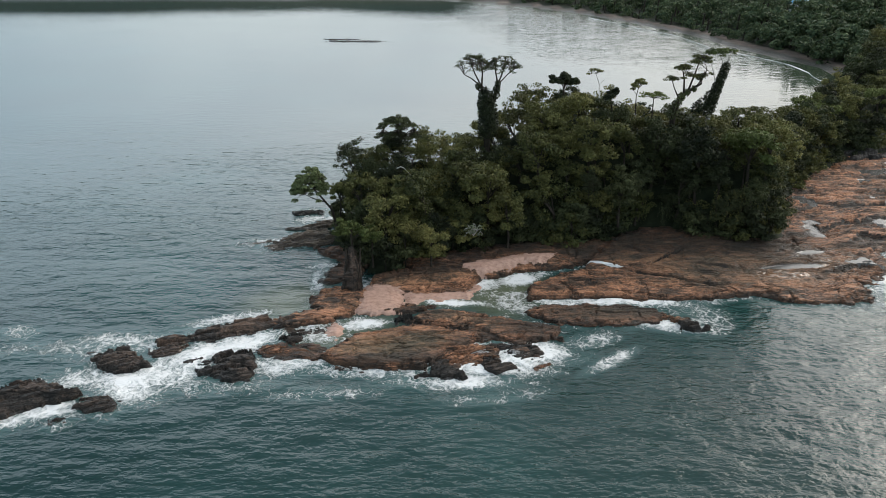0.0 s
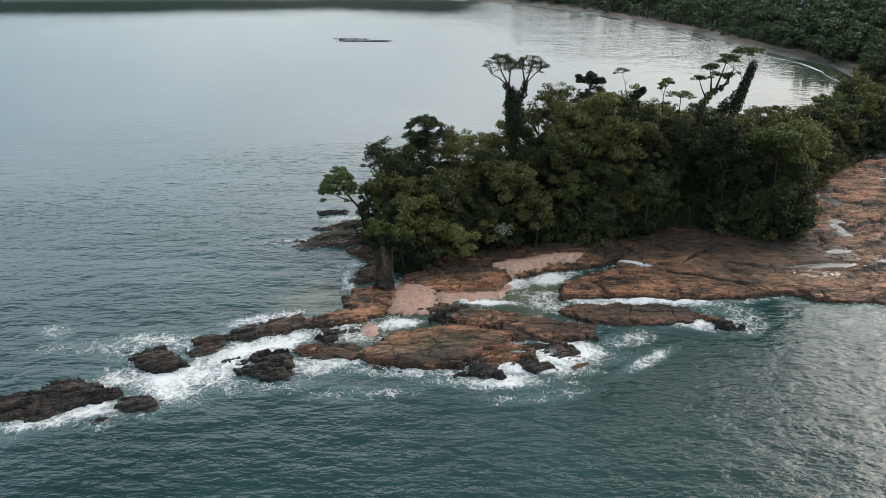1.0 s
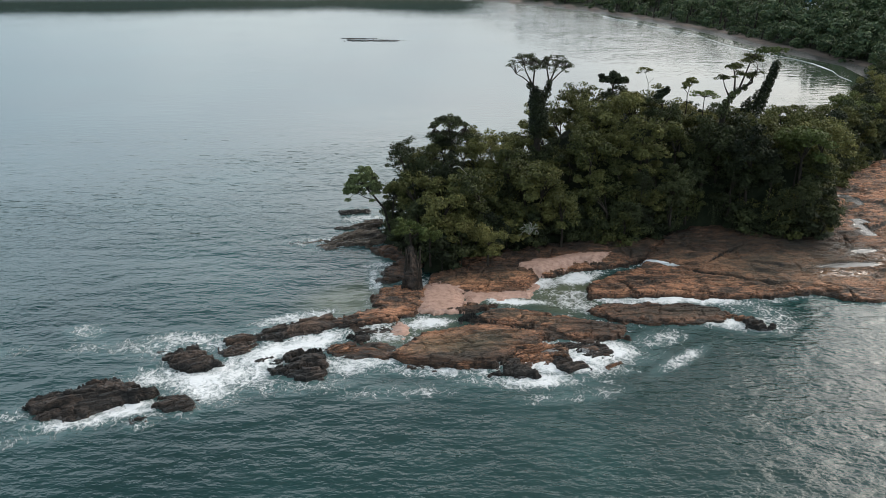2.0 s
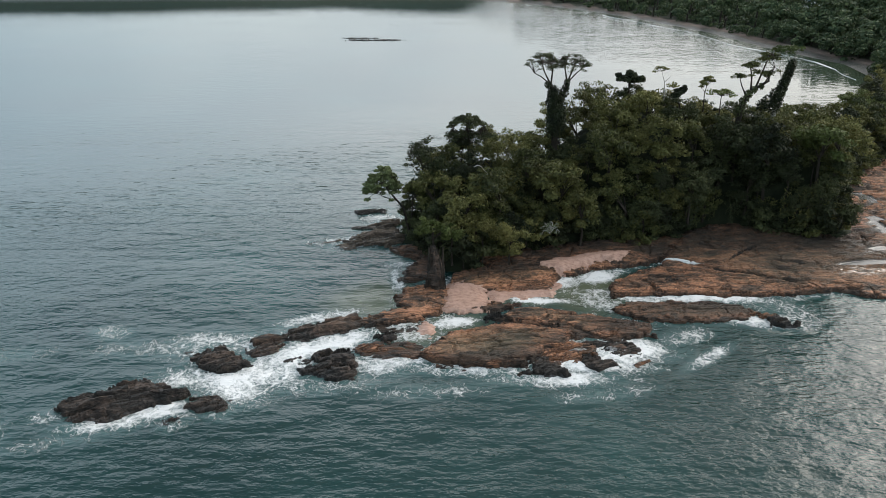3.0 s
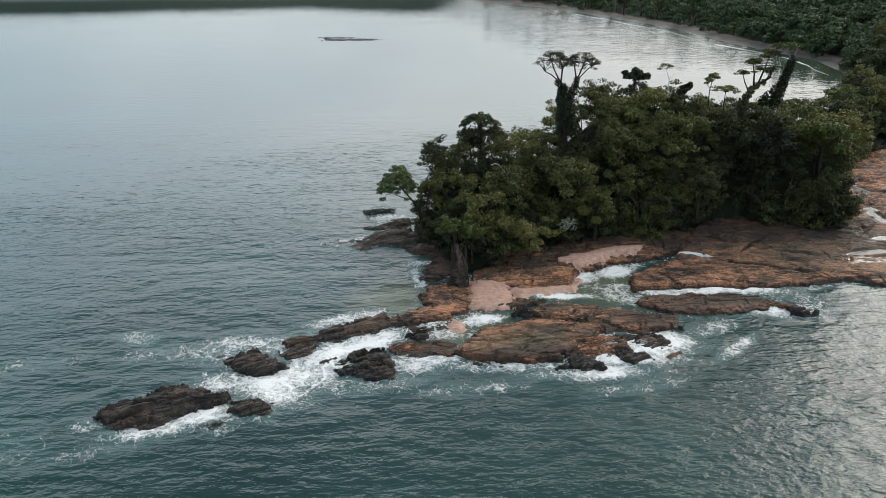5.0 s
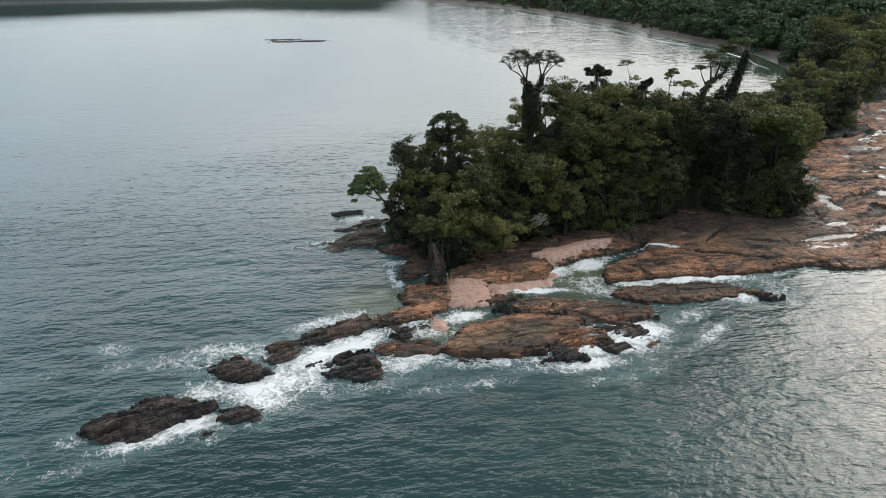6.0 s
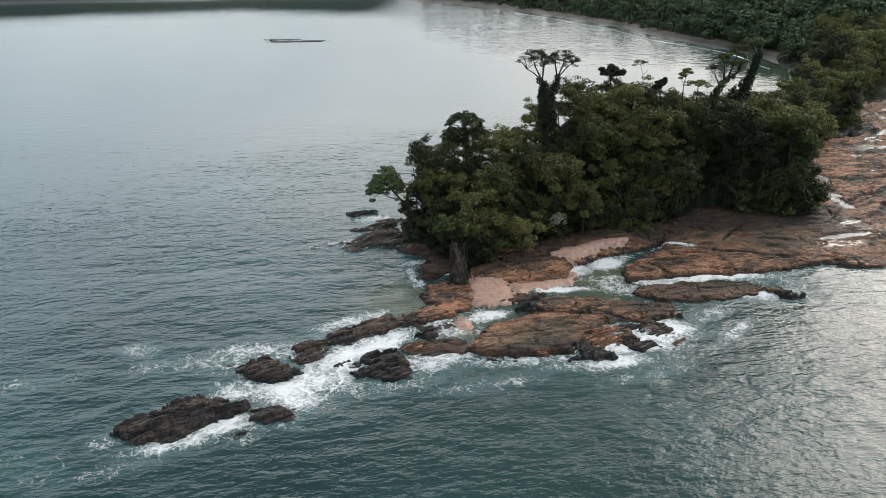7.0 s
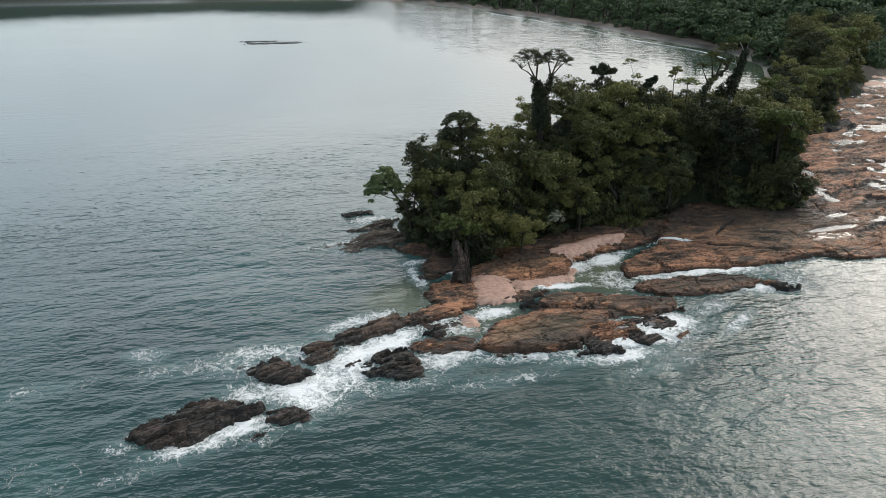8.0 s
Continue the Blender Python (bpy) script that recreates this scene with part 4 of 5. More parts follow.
    # painted shade under the eastern ledges and in their cracks
    algae_shade = np.maximum(algae_shade, 1.3 * tall * ((saw > 0.90) | (saw < 0.07)))
    algae_shade = np.maximum(algae_shade, 0.9 * far_side * (crack < 0.05))
    pool = smooth(0.20, 0.27, fbm(X * 0.26 + 4, Y * 0.20, 83, 4)) * smooth(46, 58, X)
    pool = np.maximum(pool, spots(X, Y, [(45, 88.5, 5, 1.0, 8, 0.8), (49.5, 93.4, 2.6, 0.7, 12, 0.8)], 1.0))
    h = np.where((pool > 0.3) & (h > 0.3), h + (0.70 - h) * smooth(0.3, 0.7, pool), h)
    me = grid_mesh(name, X, Y, h, h > drop, smooth_shade=False, attrs={"sand": sand, "algae_shade": algae_shade, "wet": wet, "froth": froth, "film": film, "pool": pool})
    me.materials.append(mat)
    return me


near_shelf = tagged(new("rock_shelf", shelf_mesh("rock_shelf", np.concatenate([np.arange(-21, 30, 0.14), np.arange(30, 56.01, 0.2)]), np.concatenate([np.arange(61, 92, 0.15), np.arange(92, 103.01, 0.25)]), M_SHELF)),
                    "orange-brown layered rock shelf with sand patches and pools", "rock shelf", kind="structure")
east_x = np.concatenate([np.arange(56.0, 95, 0.32), np.arange(95, 150.01, 0.6)])
east_y = np.concatenate([np.arange(80, 145, 0.32), np.arange(145, 212.01, 0.6)])
east_shelf = tagged(new("rock_shelf", shelf_mesh("rock_shelf_east", east_x, east_y, M_SHELF)),
                    "wet brown rock shelf along the headland's far side", "rock shelf", kind="structure")

inner_shelf = tagged(new("rock_shelf", shelf_mesh("rock_shelf_inner", np.arange(44.0, 56.01, 0.4), np.arange(103.0, 125.01, 0.4), M_SHELF)),
                     "brown rock shelf at the foot of the trees", "rock shelf", kind="structure")

for i, (name, label, mat_name, plates) in enumerate(FREE_ROCKS):
    plates = [p if len(p) == 4 else (p[0], p[1], 1.18 * p[2], 1.18 * p[3], p[4], 1.08 * p[5], p[6], p[7]) for p in plates]
    boxes = [extent(p) for p in plates]
    x0, x1, y0, y1 = min(b[0] for b in boxes) - 1.4, max(b[1] for b in boxes) + 1.4, min(b[2] for b in boxes) - 1.4, max(b[3] for b in boxes) + 1.4
    cx, cy = (boxes[0][0] + boxes[0][1]) / 2, (boxes[0][2] + boxes[0][3]) / 2
    step = 0.11 if name not in ("rock_bluff", "shoal_rock") else 0.3
    X, Y = np.meshgrid(np.arange(x0, x1, step), np.arange(y0, y1, step))
    h, edge = shelf_field(X, Y, plates, 500 + 40 * i, 0.7, 0.8, 0.14, 0.74, 1.4, 0.55)
    body = (h > -0.55) & (edge > -1.0)
    grown = np.zeros(body.shape, dtype=bool)
    grown[np.abs(Y[:, 0] - cy).argmin(), np.abs(X[0] - cx).argmin()] = True
    for _ in range(400):
        more = grown.copy()
        more[1:] |= grown[:-1]
        more[:-1] |= grown[1:]
        more[:, 1:] |= grown[:, :-1]
        more[:, :-1] |= grown[:, 1:]
        more &= body
        if (more == grown).all():
            break
        grown = more
    algae_shade = np.clip(0.8 * (1 - smooth(-0.1, 0.8, h)), 0, 1) if name != "rock_bluff" else 1.0 + 0 * h
    zero = np.zeros(X.shape)
    me = grid_mesh(name, X - cx, Y - cy, h, grown, smooth_shade=False, attrs={"algae_shade": algae_shade, "sand": zero, "wet": 0.12 + 0.36 * (1 - smooth(0.1, 0.6, h)), "froth": zero})
    me.materials.append({"M_ROCK": M_ROCK, "M_SHELF": M_SHELF, "M_TAN": M_TAN, "M_RIDGE": M_RIDGE}[mat_name])
    rock = tagged(new(name, me), label, "rock", group="rocks in the surf")
    rock.location = (cx, cy, 0)

# ---- land ----
gx = spread(-22, 130, 1.2, -2400, 2400, 1.12)
gy = spread(84, 215, 1.2, 80, 2400, 1.07)
GX, GY = np.meshgrid(gx, gy)
GD = inland(GX, GY)
GZ = land_height(GX, GY, GD)
edge_noise = 3 * fbm(GX * 0.05, GY * 0.05, 19, 3)
beach = smooth(185, 205, GY) * (1 - smooth(8.5, 12.5, GD + edge_noise)) * (GX > 20)
wetness = smooth(200, 215, GY) * (1 - smooth(4.5, 6.5, GD + 0.8 * edge_noise))
land_mesh = grid_mesh("land", GX, GY, GZ, GD > -12, {"sand": beach, "wet": wetness})
land_mesh.materials.append(M_GROUND)
land = tagged(new("ground", land_mesh), "dark forest soil rising behind a sandy bay beach", "ground", kind="structure")

# ---- breaker along the bay's beach: a low ragged roll of white water ----
LINE = [(118, 222), (122.5, 240), (121.5, 256), (116.5, 272), (112, 292), (109.5, 312), (106, 338), (99, 362), (92, 388), (83, 418)]
seg = np.array(LINE, dtype=float)
t_line = np.linspace(0, len(seg) - 1, 420)
bx, by = np.interp(t_line, np.arange(len(seg)), seg[:, 0]), np.interp(t_line, np.arange(len(seg)), seg[:, 1])
out = 5.0 + 2.6 * fbm(by * 0.03, by * 0 + 2, 51, 3)
wide = 0.55 * np.clip(0.22 + 3.0 * fbm(by * 0.045, by * 0 + 7, 52, 3), 0.02, 1.3) * (1 - 0.75 * smooth(300, 400, by)) * (0.02 + 0.98 * smooth(232, 256, by))
rows = [(bx - out - wide * k, by - 0.3 * wide * k, 0.04 + 0.10 * math.sin(math.pi * (k + 1) / 2) + 0 * bx) for k in (-1, -0.4, 0.3, 1)]
BX, BY, BZ = (np.stack([q[i] for q in rows]) for i in range(3))
M_FROTH, f_nt, f_bsdf = material("white_froth")
f_co = f_nt.nodes.new("ShaderNodeNewGeometry").outputs["Position"]
f_nt.links.new(ramp_node(f_nt, noise_node(f_nt, f_co, 0.7, 5), [(0.3, (0.50, 0.53, 0.53)), (0.6, (0.80, 0.81, 0.80))]), f_bsdf.inputs["Base Color"])
f_bsdf.inputs["Roughness"].default_value = 0.7
me = grid_mesh("breaker", BX, BY, BZ)
me.materials.append(M_FROTH)
tagged(new("breaker", me), "thin white breaker rolling along the bay beach", "wave", kind="structure")

# ---- trees ----
def leaf_quads(rng, pos, out, length, width, droop=0.35):
    """Diamond leaves at pos that face out, drooping a little."""
    n = len(pos)
    nrm = out + rng.normal(0, 0.55, (n, 3)) + np.array([0, 0, 0.35])
    nrm /= np.linalg.norm(nrm, axis=1)[:, None] + 1e-9
    tan = np.cross(nrm, rng.normal(0, 1, (n, 3)))
    tan[:, 2] -= droop * 0.5
    tan -= nrm * (tan * nrm).sum(1)[:, None]
    tan /= np.linalg.norm(tan, axis=1)[:, None] + 1e-9
    bi = np.cross(nrm, tan)
    ll = length * rng.uniform(0.6, 1.35, (n, 1))
    ww = width * rng.uniform(0.6, 1.35, (n, 1))
    v = np.stack([pos - tan * ll / 2, pos + bi * ww / 2 + nrm * ll * 0.06, pos + tan * ll / 2, pos - bi * ww / 2 + nrm * ll * 0.06], 1)
    return v.reshape(-1, 3)


def leaves_mesh(name, quads):
    verts = np.concatenate(quads)
    return mesh_from(name, verts, np.arange(len(verts)).reshape(-1, 4))


def clump_leaves(rng, centre, radii, count, length, width, up=0.25, droop=0.35):
    d = rng.normal(0, 1, (count, 3))
    d[:, 2] += up * np.abs(d[:, 2])
    d /= np.linalg.norm(d, axis=1)[:, None]
    rad = rng.uniform(0.35, 1.0, (count, 1)) ** 0.45
    pos = centre + d * np.asarray(radii) * rad
    return leaf_quads(rng, pos, d, length, width, droop)


def crown_mesh(name, seed, radii, clumps, per, length, width, low=-0.35, clump=(0.24, 0.42), hollow=(0.55, 0.95), droop=0.35):
    """A crown about the origin: lobes over an uneven dome, each lobe built of flat leaf sprays with gaps between them."""
    rng = np.random.default_rng(seed)
    quads, centres = [], []
    radii = np.asarray(radii, dtype=float)
    small = radii.min()
    for _ in range(max(6, clumps // 5)):
        d = rng.normal(0, 1, 3)
        d /= np.linalg.norm(d)
        if d[2] < low:
            d[2] = -d[2] * 0.5
        lobe = d * radii * rng.uniform(*hollow) * 0.86
        size = small * rng.uniform(0.26, 0.46)
        for k in range(5):
            e = rng.normal(0, 0.75, 3) + 0.7 * d + np.array([0, 0, 0.45])
            e /= np.linalg.norm(e)
            c = lobe + e * size * (rng.uniform(0.6, 1.1) if rng.uniform() < 0.88 else rng.uniform(1.3, 1.7))
            s = rng.uniform(*clump) * small * 0.72
            centres.append(c)
            quads.append(clump_leaves(rng, c, (s * 1.35, s * 1.35, s * 0.62), int(per * rng.uniform(0.7, 1.3)), length, width, droop=droop))
    return leaves_mesh(name, quads), centres


def limbs_to(rng, base, fork, centres, r0, count):
    """A trunk from base to fork, and limbs from there to some clumps."""
    base, fork = np.asarray(base, float), np.asarray(fork, float)
    bend = (base + fork) / 2 + rng.normal(0, 0.25, 3) * [1, 1, 0]
    strands = [([base, bend, fork], r0, r0 * 0.6)]
    for c in centres[:count]:
        mid = fork + (c - fork) * 0.5 + np.array([0, 0, 0.25 * np.linalg.norm(c - fork) * 0.4])
        strands.append(([fork, mid, c], r0 * 0.4, r0 * 0.1))
    return strands


def build_tree(name, label, category, seed, m, radii, clumps, per, leaf, mat, trunk_len, trunk_r, bark=None, group="", low=-0.35, hollow=(0.55, 0.95), clump=(0.24, 0.42), droop=0.35, lean=(0, 0), limbs=6):
    """A tree whose crown centre lies trunk_len above its base."""
    rng = np.random.default_rng(seed + 1000)
    root = thing(name, label, category, m, group)
    me, centres = crown_mesh("crown", seed, radii, clumps, per, leaf[0], leaf[1], low, clump, hollow, droop)
    co = np.empty(len(me.vertices) * 3, dtype=np.float32)
    me.vertices.foreach_get("co", co)
    shift = np.array([lean[0], lean[1], trunk_len])
    me.vertices.foreach_set("co", (co.reshape(-1, 3) + shift).astype(np.float32).ravel())
    me.update()
    centres = [c + shift for c in centres]
    strands = limbs_to(rng, (0, 0, -3.0), shift - [0, 0, radii[2] * 0.55], centres, trunk_r, limbs)
    stem = part("trunk", tubes("trunk", strands[:1]), bark or M_BARK, root)
    for strand in strands[1:]:
        part("limb", tubes("limb", [strand], 5), bark or M_BARK, stem)
    part("crown", me, mat, root)
    return root


WOOD = "trees on the headland"
# models of the headland's woods; each is moved into place as the first of its kind
MODELS = []
for k, (mat, words) in enumerate(((M_LEAF, "dense olive-green broadleaf tree on a steep headland"), (M_LEAF, "bushy olive tree with uneven crown on a headland"),
                                  (M_LEAF_DARK, "dark green vine-draped tree on a headland"), (M_LEAF, "broad mid-green tree with drooping outer twigs"),
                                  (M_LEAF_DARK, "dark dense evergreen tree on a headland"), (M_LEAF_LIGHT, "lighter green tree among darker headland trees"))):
    radii = [(3.1, 3.0, 2.5), (2.7, 2.9, 2.9), (2.5, 2.5, 3.3), (3.5, 3.2, 2.3), (2.8, 2.8, 2.6), (2.6, 2.5, 2.2)][k]
    MODELS.append(dict(seed=11 + k, radii=radii, mat=mat, words=words, first=None))


def place_tree(k, x, y, top, scale, turn, ground):
    """A headland tree of model k whose crown reaches up to top."""
    mdl = MODELS[k]
    length = 3.4
    base = top - (length + mdl["radii"][2] * 0.95) * scale
    m = Matrix.LocRotScale((x, y, base), Euler((0, 0, turn)), (scale, scale, scale))
    if mdl["first"] is None:
        mdl["first"] = build_tree("tree", mdl["words"], "tree", mdl["seed"], m, mdl["radii"], 60, 46, (0.38, 0.18), mdl["mat"], length, 0.22, group=WOOD, low=-0.75, droop=0.9 if k in (2, 3) else 0.5, clump=(0.24, 0.42), hollow=(0.56, 1.0))
        return mdl["first"]
    ob = copy_thing(mdl["first"], Matrix.Translation((x, y, base)) @ Euler((0, 0, turn)).to_matrix().to_4x4())
    ob.scale = (scale, scale, scale)
    return ob


SHRUBS = []
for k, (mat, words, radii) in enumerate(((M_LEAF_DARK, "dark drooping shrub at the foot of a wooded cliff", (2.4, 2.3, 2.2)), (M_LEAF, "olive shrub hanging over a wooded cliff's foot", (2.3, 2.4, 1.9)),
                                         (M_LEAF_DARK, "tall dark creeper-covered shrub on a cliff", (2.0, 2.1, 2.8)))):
    SHRUBS.append(dict(seed=31 + k, radii=radii, mat=mat, words=words, first=None))


def place_shrub(k, x, y, top, scale, turn):
    """A low drooping shrub whose crown reaches up to top."""
    mdl = SHRUBS[k]
    base = top - (2.2 + mdl["radii"][2] * 0.95) * scale
    if mdl["first"] is None:
        mdl["first"] = build_tree("shrub", mdl["words"], "shrub", mdl["seed"], Matrix.LocRotScale((x, y, base), Euler((0, 0, turn)), (scale, scale, scale)), mdl["radii"], 34, 42, (0.52, 0.21), mdl["mat"],
                                  2.2, 0.14, group="shrubs along the headland's foot", low=-0.9, droop=1.1, clump=(0.30, 0.48), hollow=(0.55, 1.0), limbs=3)
        return
    ob = copy_thing(mdl["first"], Matrix.Translation((x, y, base)) @ Euler((0, 0, turn)).to_matrix().to_4x4())
    ob.scale = (scale, scale, scale)


rng = np.random.default_rng(5)
taken = []


def far_enough(p, gap):
    for q in taken:
        if (p[0] - q[0]) ** 2 + (p[1] - q[1]) ** 2 + 1.3 * (p[2] - q[2]) ** 2 < gap * gap:
            return False
    taken.append(p)
    return True


def one(f, *v):
    return float(f(*[np.array([float(q)]) for q in v])[0])


# the large rounded crowns that shape the headland's front: x, y, top, size, model
for x, y, z, s, k in ((-7.6, 91.6, 10.2, 1.20, 0), (-2.4, 93.6, 11.6, 1.12, 3), (6.0, 96.8, 12.8, 1.30, 1), (13.2, 100.5, 15.6, 1.2, 0), (20.5, 102.2, 17.2, 1.3, 3), (42.0, 99.8, 16.2, 1.42, 5),
                      (46.0, 102.5, 15.8, 1.2, 3), (30.0, 104.0, 16.6, 1.15, 2), (-12.8, 103.0, 13.4, 0.86, 4), (2.0, 101.5, 13.0, 1.2, 1), (36.0, 101.5, 15.6, 1.2, 2),
                      (15.0, 106.5, 18.4, 1.2, 0), (20.0, 108.0, 19.8, 1.1, 1), (-1.5, 88.6, 6.6, 0.8, 3), (-9.0, 87.6, 7.0, 0.66, 5), (24.6, 99.0, 11.0, 0.95, 2), (8.6, 94.6, 8.0, 0.9, 3)):
    taken.append((x, y, z))
    place_tree(k, x, y, z, s, rng.uniform(0, 6.28), 0)
# woods over the front and top of the headland
for attempt in range(6000):
    x, y = rng.uniform(-16, 58), rng.uniform(86, 117)
    d = one(inland, x, y)
    if d < -0.2 or (d < 5 and y > 110 and x < 60) or (x > 43 and d < 2.6) or (x < -8 and d < 1.4):
        continue
    top = one(canopy_at, x, y, d)
    on_face = top > 7.5 and d < 4.5 and rng.uniform() < 0.6
    z = rng.uniform(5.0, top) if on_face else top + rng.normal(0, 0.5)
    if z < 4.2:
        continue
    scale = rng.uniform(0.72, 1.28) * (0.75 if on_face else 1.0)
    if far_enough((x, y, z), 3.45 * (0.55 + 0.5 * scale)):
        # low on the right, mostly dark-leaved models: overhang shade put into leaf colour
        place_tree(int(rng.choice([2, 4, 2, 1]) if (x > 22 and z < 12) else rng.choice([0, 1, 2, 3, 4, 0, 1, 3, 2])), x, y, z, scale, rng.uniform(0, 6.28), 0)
# low drooping growth along the foot of the trees, mostly dark-leaved to paint in shade there
for x in np.arange(-7.5, 46.5, 1.5):
    if 27 < x < 33.5:
        continue
    y = float(np.interp(x, FOOT_X, FOOT_Y)) + rng.uniform(-0.2, 1.6)
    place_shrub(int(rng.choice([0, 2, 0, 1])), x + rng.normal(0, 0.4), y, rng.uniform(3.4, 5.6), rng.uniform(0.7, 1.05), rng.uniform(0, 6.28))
for x, y, z, scale in ((-13.6, 98.0, 4.4, 0.85), (-12.8, 95.8, 4.6, 0.9), (-11.6, 94.0, 4.2, 0.85), (-10.8, 92.2, 4.4, 0.9), (-9.8, 90.6, 4.6, 0.9), (-14.4, 100.4, 4.6, 0.9), (-14.8, 103.0, 4.8, 0.9), (-12.2, 97.0, 7.0, 1.0), (-10.6, 93.6, 7.2, 1.0)):
    place_shrub(int(rng.choice([0, 2])), x, y, z, scale, rng.uniform(0, 6.28))
# creepers that hang in strands over the dark foot of the wood
CURTAINS = []
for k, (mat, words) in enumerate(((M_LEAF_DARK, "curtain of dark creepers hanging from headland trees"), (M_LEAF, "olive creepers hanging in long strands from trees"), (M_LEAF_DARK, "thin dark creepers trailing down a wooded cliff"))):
    q = np.random.default_rng(140 + k)
    quads = []
    for _ in range(11):
        x0, y0, z0, drop = q.normal(0, 1.0), q.normal(0, 0.35), q.uniform(-0.6, 0.3), q.uniform(1.6, 4.2)
        n = int(drop * 9)
        v = np.linspace(0, 1, n)
        pos = np.stack([x0 + 0.25 * np.sin(2.5 * v + k) + q.normal(0, 0.10, n), y0 - 0.3 * np.sin(2 * v) + q.normal(0, 0.09, n), z0 - drop * v], 1)
        quads.append(leaf_quads(q, pos, np.tile([0.0, -0.7, 0.1], (n, 1)) + q.normal(0, 0.3, (n, 3)), 0.28, 0.11, 1.6))
    me = leaves_mesh("creeper", quads)
    me.materials.append(mat)
    CURTAINS.append((me, words))
crest = np.random.default_rng(19)
for x in np.arange(-3.0, 47.0, 2.6):
    me, words = CURTAINS[int(crest.choice([0, 2, 0, 1]))]
    top = crest.uniform(3.6, 6.4) if x < 20 else crest.uniform(4.5, 10.0)
    scale = crest.uniform(0.8, 1.25)
    creeper = tagged(new("creeper", me), words, "creeper", "creepers over the headland's foot")
    creeper.matrix_basis = Matrix.LocRotScale((x + crest.normal(0, 0.7), float(np.interp(x, FOOT_X, FOOT_Y)) - 0.3 + 0.10 * top, top), Euler((0, 0, crest.uniform(-0.5, 0.5))), (scale, scale, scale))
# growth that hangs over the headland's eastern foot
EAST = [(46.0, 97.5), (48.4, 104.5), (55, 116), (66.5, 131), (77, 140.5), (85, 143), (91.5, 153), (105, 169.5), (115, 174), (129, 191)]
for (xa, ya), (xb, yb) in zip(EAST, EAST[1:]):
    n = int(math.hypot(xb - xa, yb - ya) / 2.3)
    for k in range(n):
        u = (k + rng.uniform(0, 0.6)) / n
        for z, back in ((4.0, 0.6), (7.6, 1.2), (11.2, 2.2)):
            if z > 9 and xa > 75:
                continue
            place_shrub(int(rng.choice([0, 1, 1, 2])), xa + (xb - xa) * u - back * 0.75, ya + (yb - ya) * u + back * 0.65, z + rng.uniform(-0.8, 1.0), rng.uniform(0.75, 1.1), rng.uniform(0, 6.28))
# trees that crown the bluffs
for x, y, z, s, k in ((80.5, 144.0, 12.4, 1.15, 3), (85.0, 146.0, 13.0, 1.05, 5), (76.0, 142.5, 13.0, 1.2, 1), (89.5, 151.5, 13.4, 1.2, 0), (97.0, 158.0, 15.0, 1.4, 3), (102.5, 167.0, 17.0, 1.5, 1),
                      (108.0, 173.0, 18.0, 1.6, 5), (114.5, 176.5, 18.0, 1.6, 0), (121.0, 184.0, 18.4, 1.7, 3), (126.0, 190.0, 18.0, 1.7, 1)):
    taken.append((x, y, z))
    place_tree(k, x, y, z, s, rng.uniform(0, 6.28), 0)
# the spine that runs back to the mainland
for attempt in range(1500):
    x, y = rng.uniform(50, 135), rng.uniform(100, 205)
    d = one(inland, x, y)
    if d < 3.6 or d > 20:
        continue
    top = one(canopy, x, d + 1.5)
    if far_enough((x, y, top), 4.8):
        place_tree(int(rng.choice([0, 4, 3, 5, 1, 2])), x, y, top + rng.normal(0, 0.6), rng.uniform(0.95, 1.45), rng.uniform(0, 6.28), 0)


# ---- single trees that stand out ----
def airy_tree(name, label, m, stems, clumps, leaf, mat, bark, vines=(), vine_mat=None, seed=1, per=46):
    """A tree of bare stems and flat leaf sprays. stems: (points, r0, r1); clumps: (x, y, z, r); vines: (x, y, z, r) round the trunk."""
    r = np.random.default_rng(seed)
    root = thing(name, label, "tree", m)
    strands = list(stems)
    tips = [np.array(s[0][-1], float) for s in stems]
    quads = []
    for x, y, z, rad in clumps:
        c = np.array([x, y, z])
        tip = min(tips, key=lambda q: np.linalg.norm(q - c))
        mid = (tip + c) / 2 + np.array([0, 0, 0.12 * np.linalg.norm(c - tip)]) + r.normal(0, 0.1, 3)
        strands.append(([tip, mid, c], 0.055, 0.02))
        quads.append(clump_leaves(r, c + [0, 0, 0.08], (rad, rad, rad * 0.32), int(per * rad / 0.7), leaf[0], leaf[1], 0.8))
    part("trunk", tubes("trunk", strands, 6), bark, root)
    part("crown", leaves_mesh("crown", quads), mat, root)
    if vines:
        quads = [clump_leaves(r, np.array([x, y, z]), (rad, rad, rad * 1.15), int(190 * rad), 0.36, 0.24, 0.0, 0.9) for x, y, z, rad in vines]
        part("vine", leaves_mesh("vine", quads), vine_mat or M_LEAF_DARK, root, "thick dark climbing vine round the trunk")
    return root


def dome(r, cx, cy, cz, rx, ry, rz, count, size, low=0.0):
    """Centres of flat leaf sprays over a shallow dome."""
    out = []
    for _ in range(count):
        a, q = r.uniform(0, 2 * math.pi), math.sqrt(r.uniform(0, 1))
        out.append((cx + rx * q * math.cos(a), cy + ry * q * math.sin(a), cz + rz * (1 - q * q) + r.normal(0, 0.16) - low * r.uniform(0, 1), size * r.uniform(0.7, 1.3)))
    return out


r = np.random.default_rng(77)
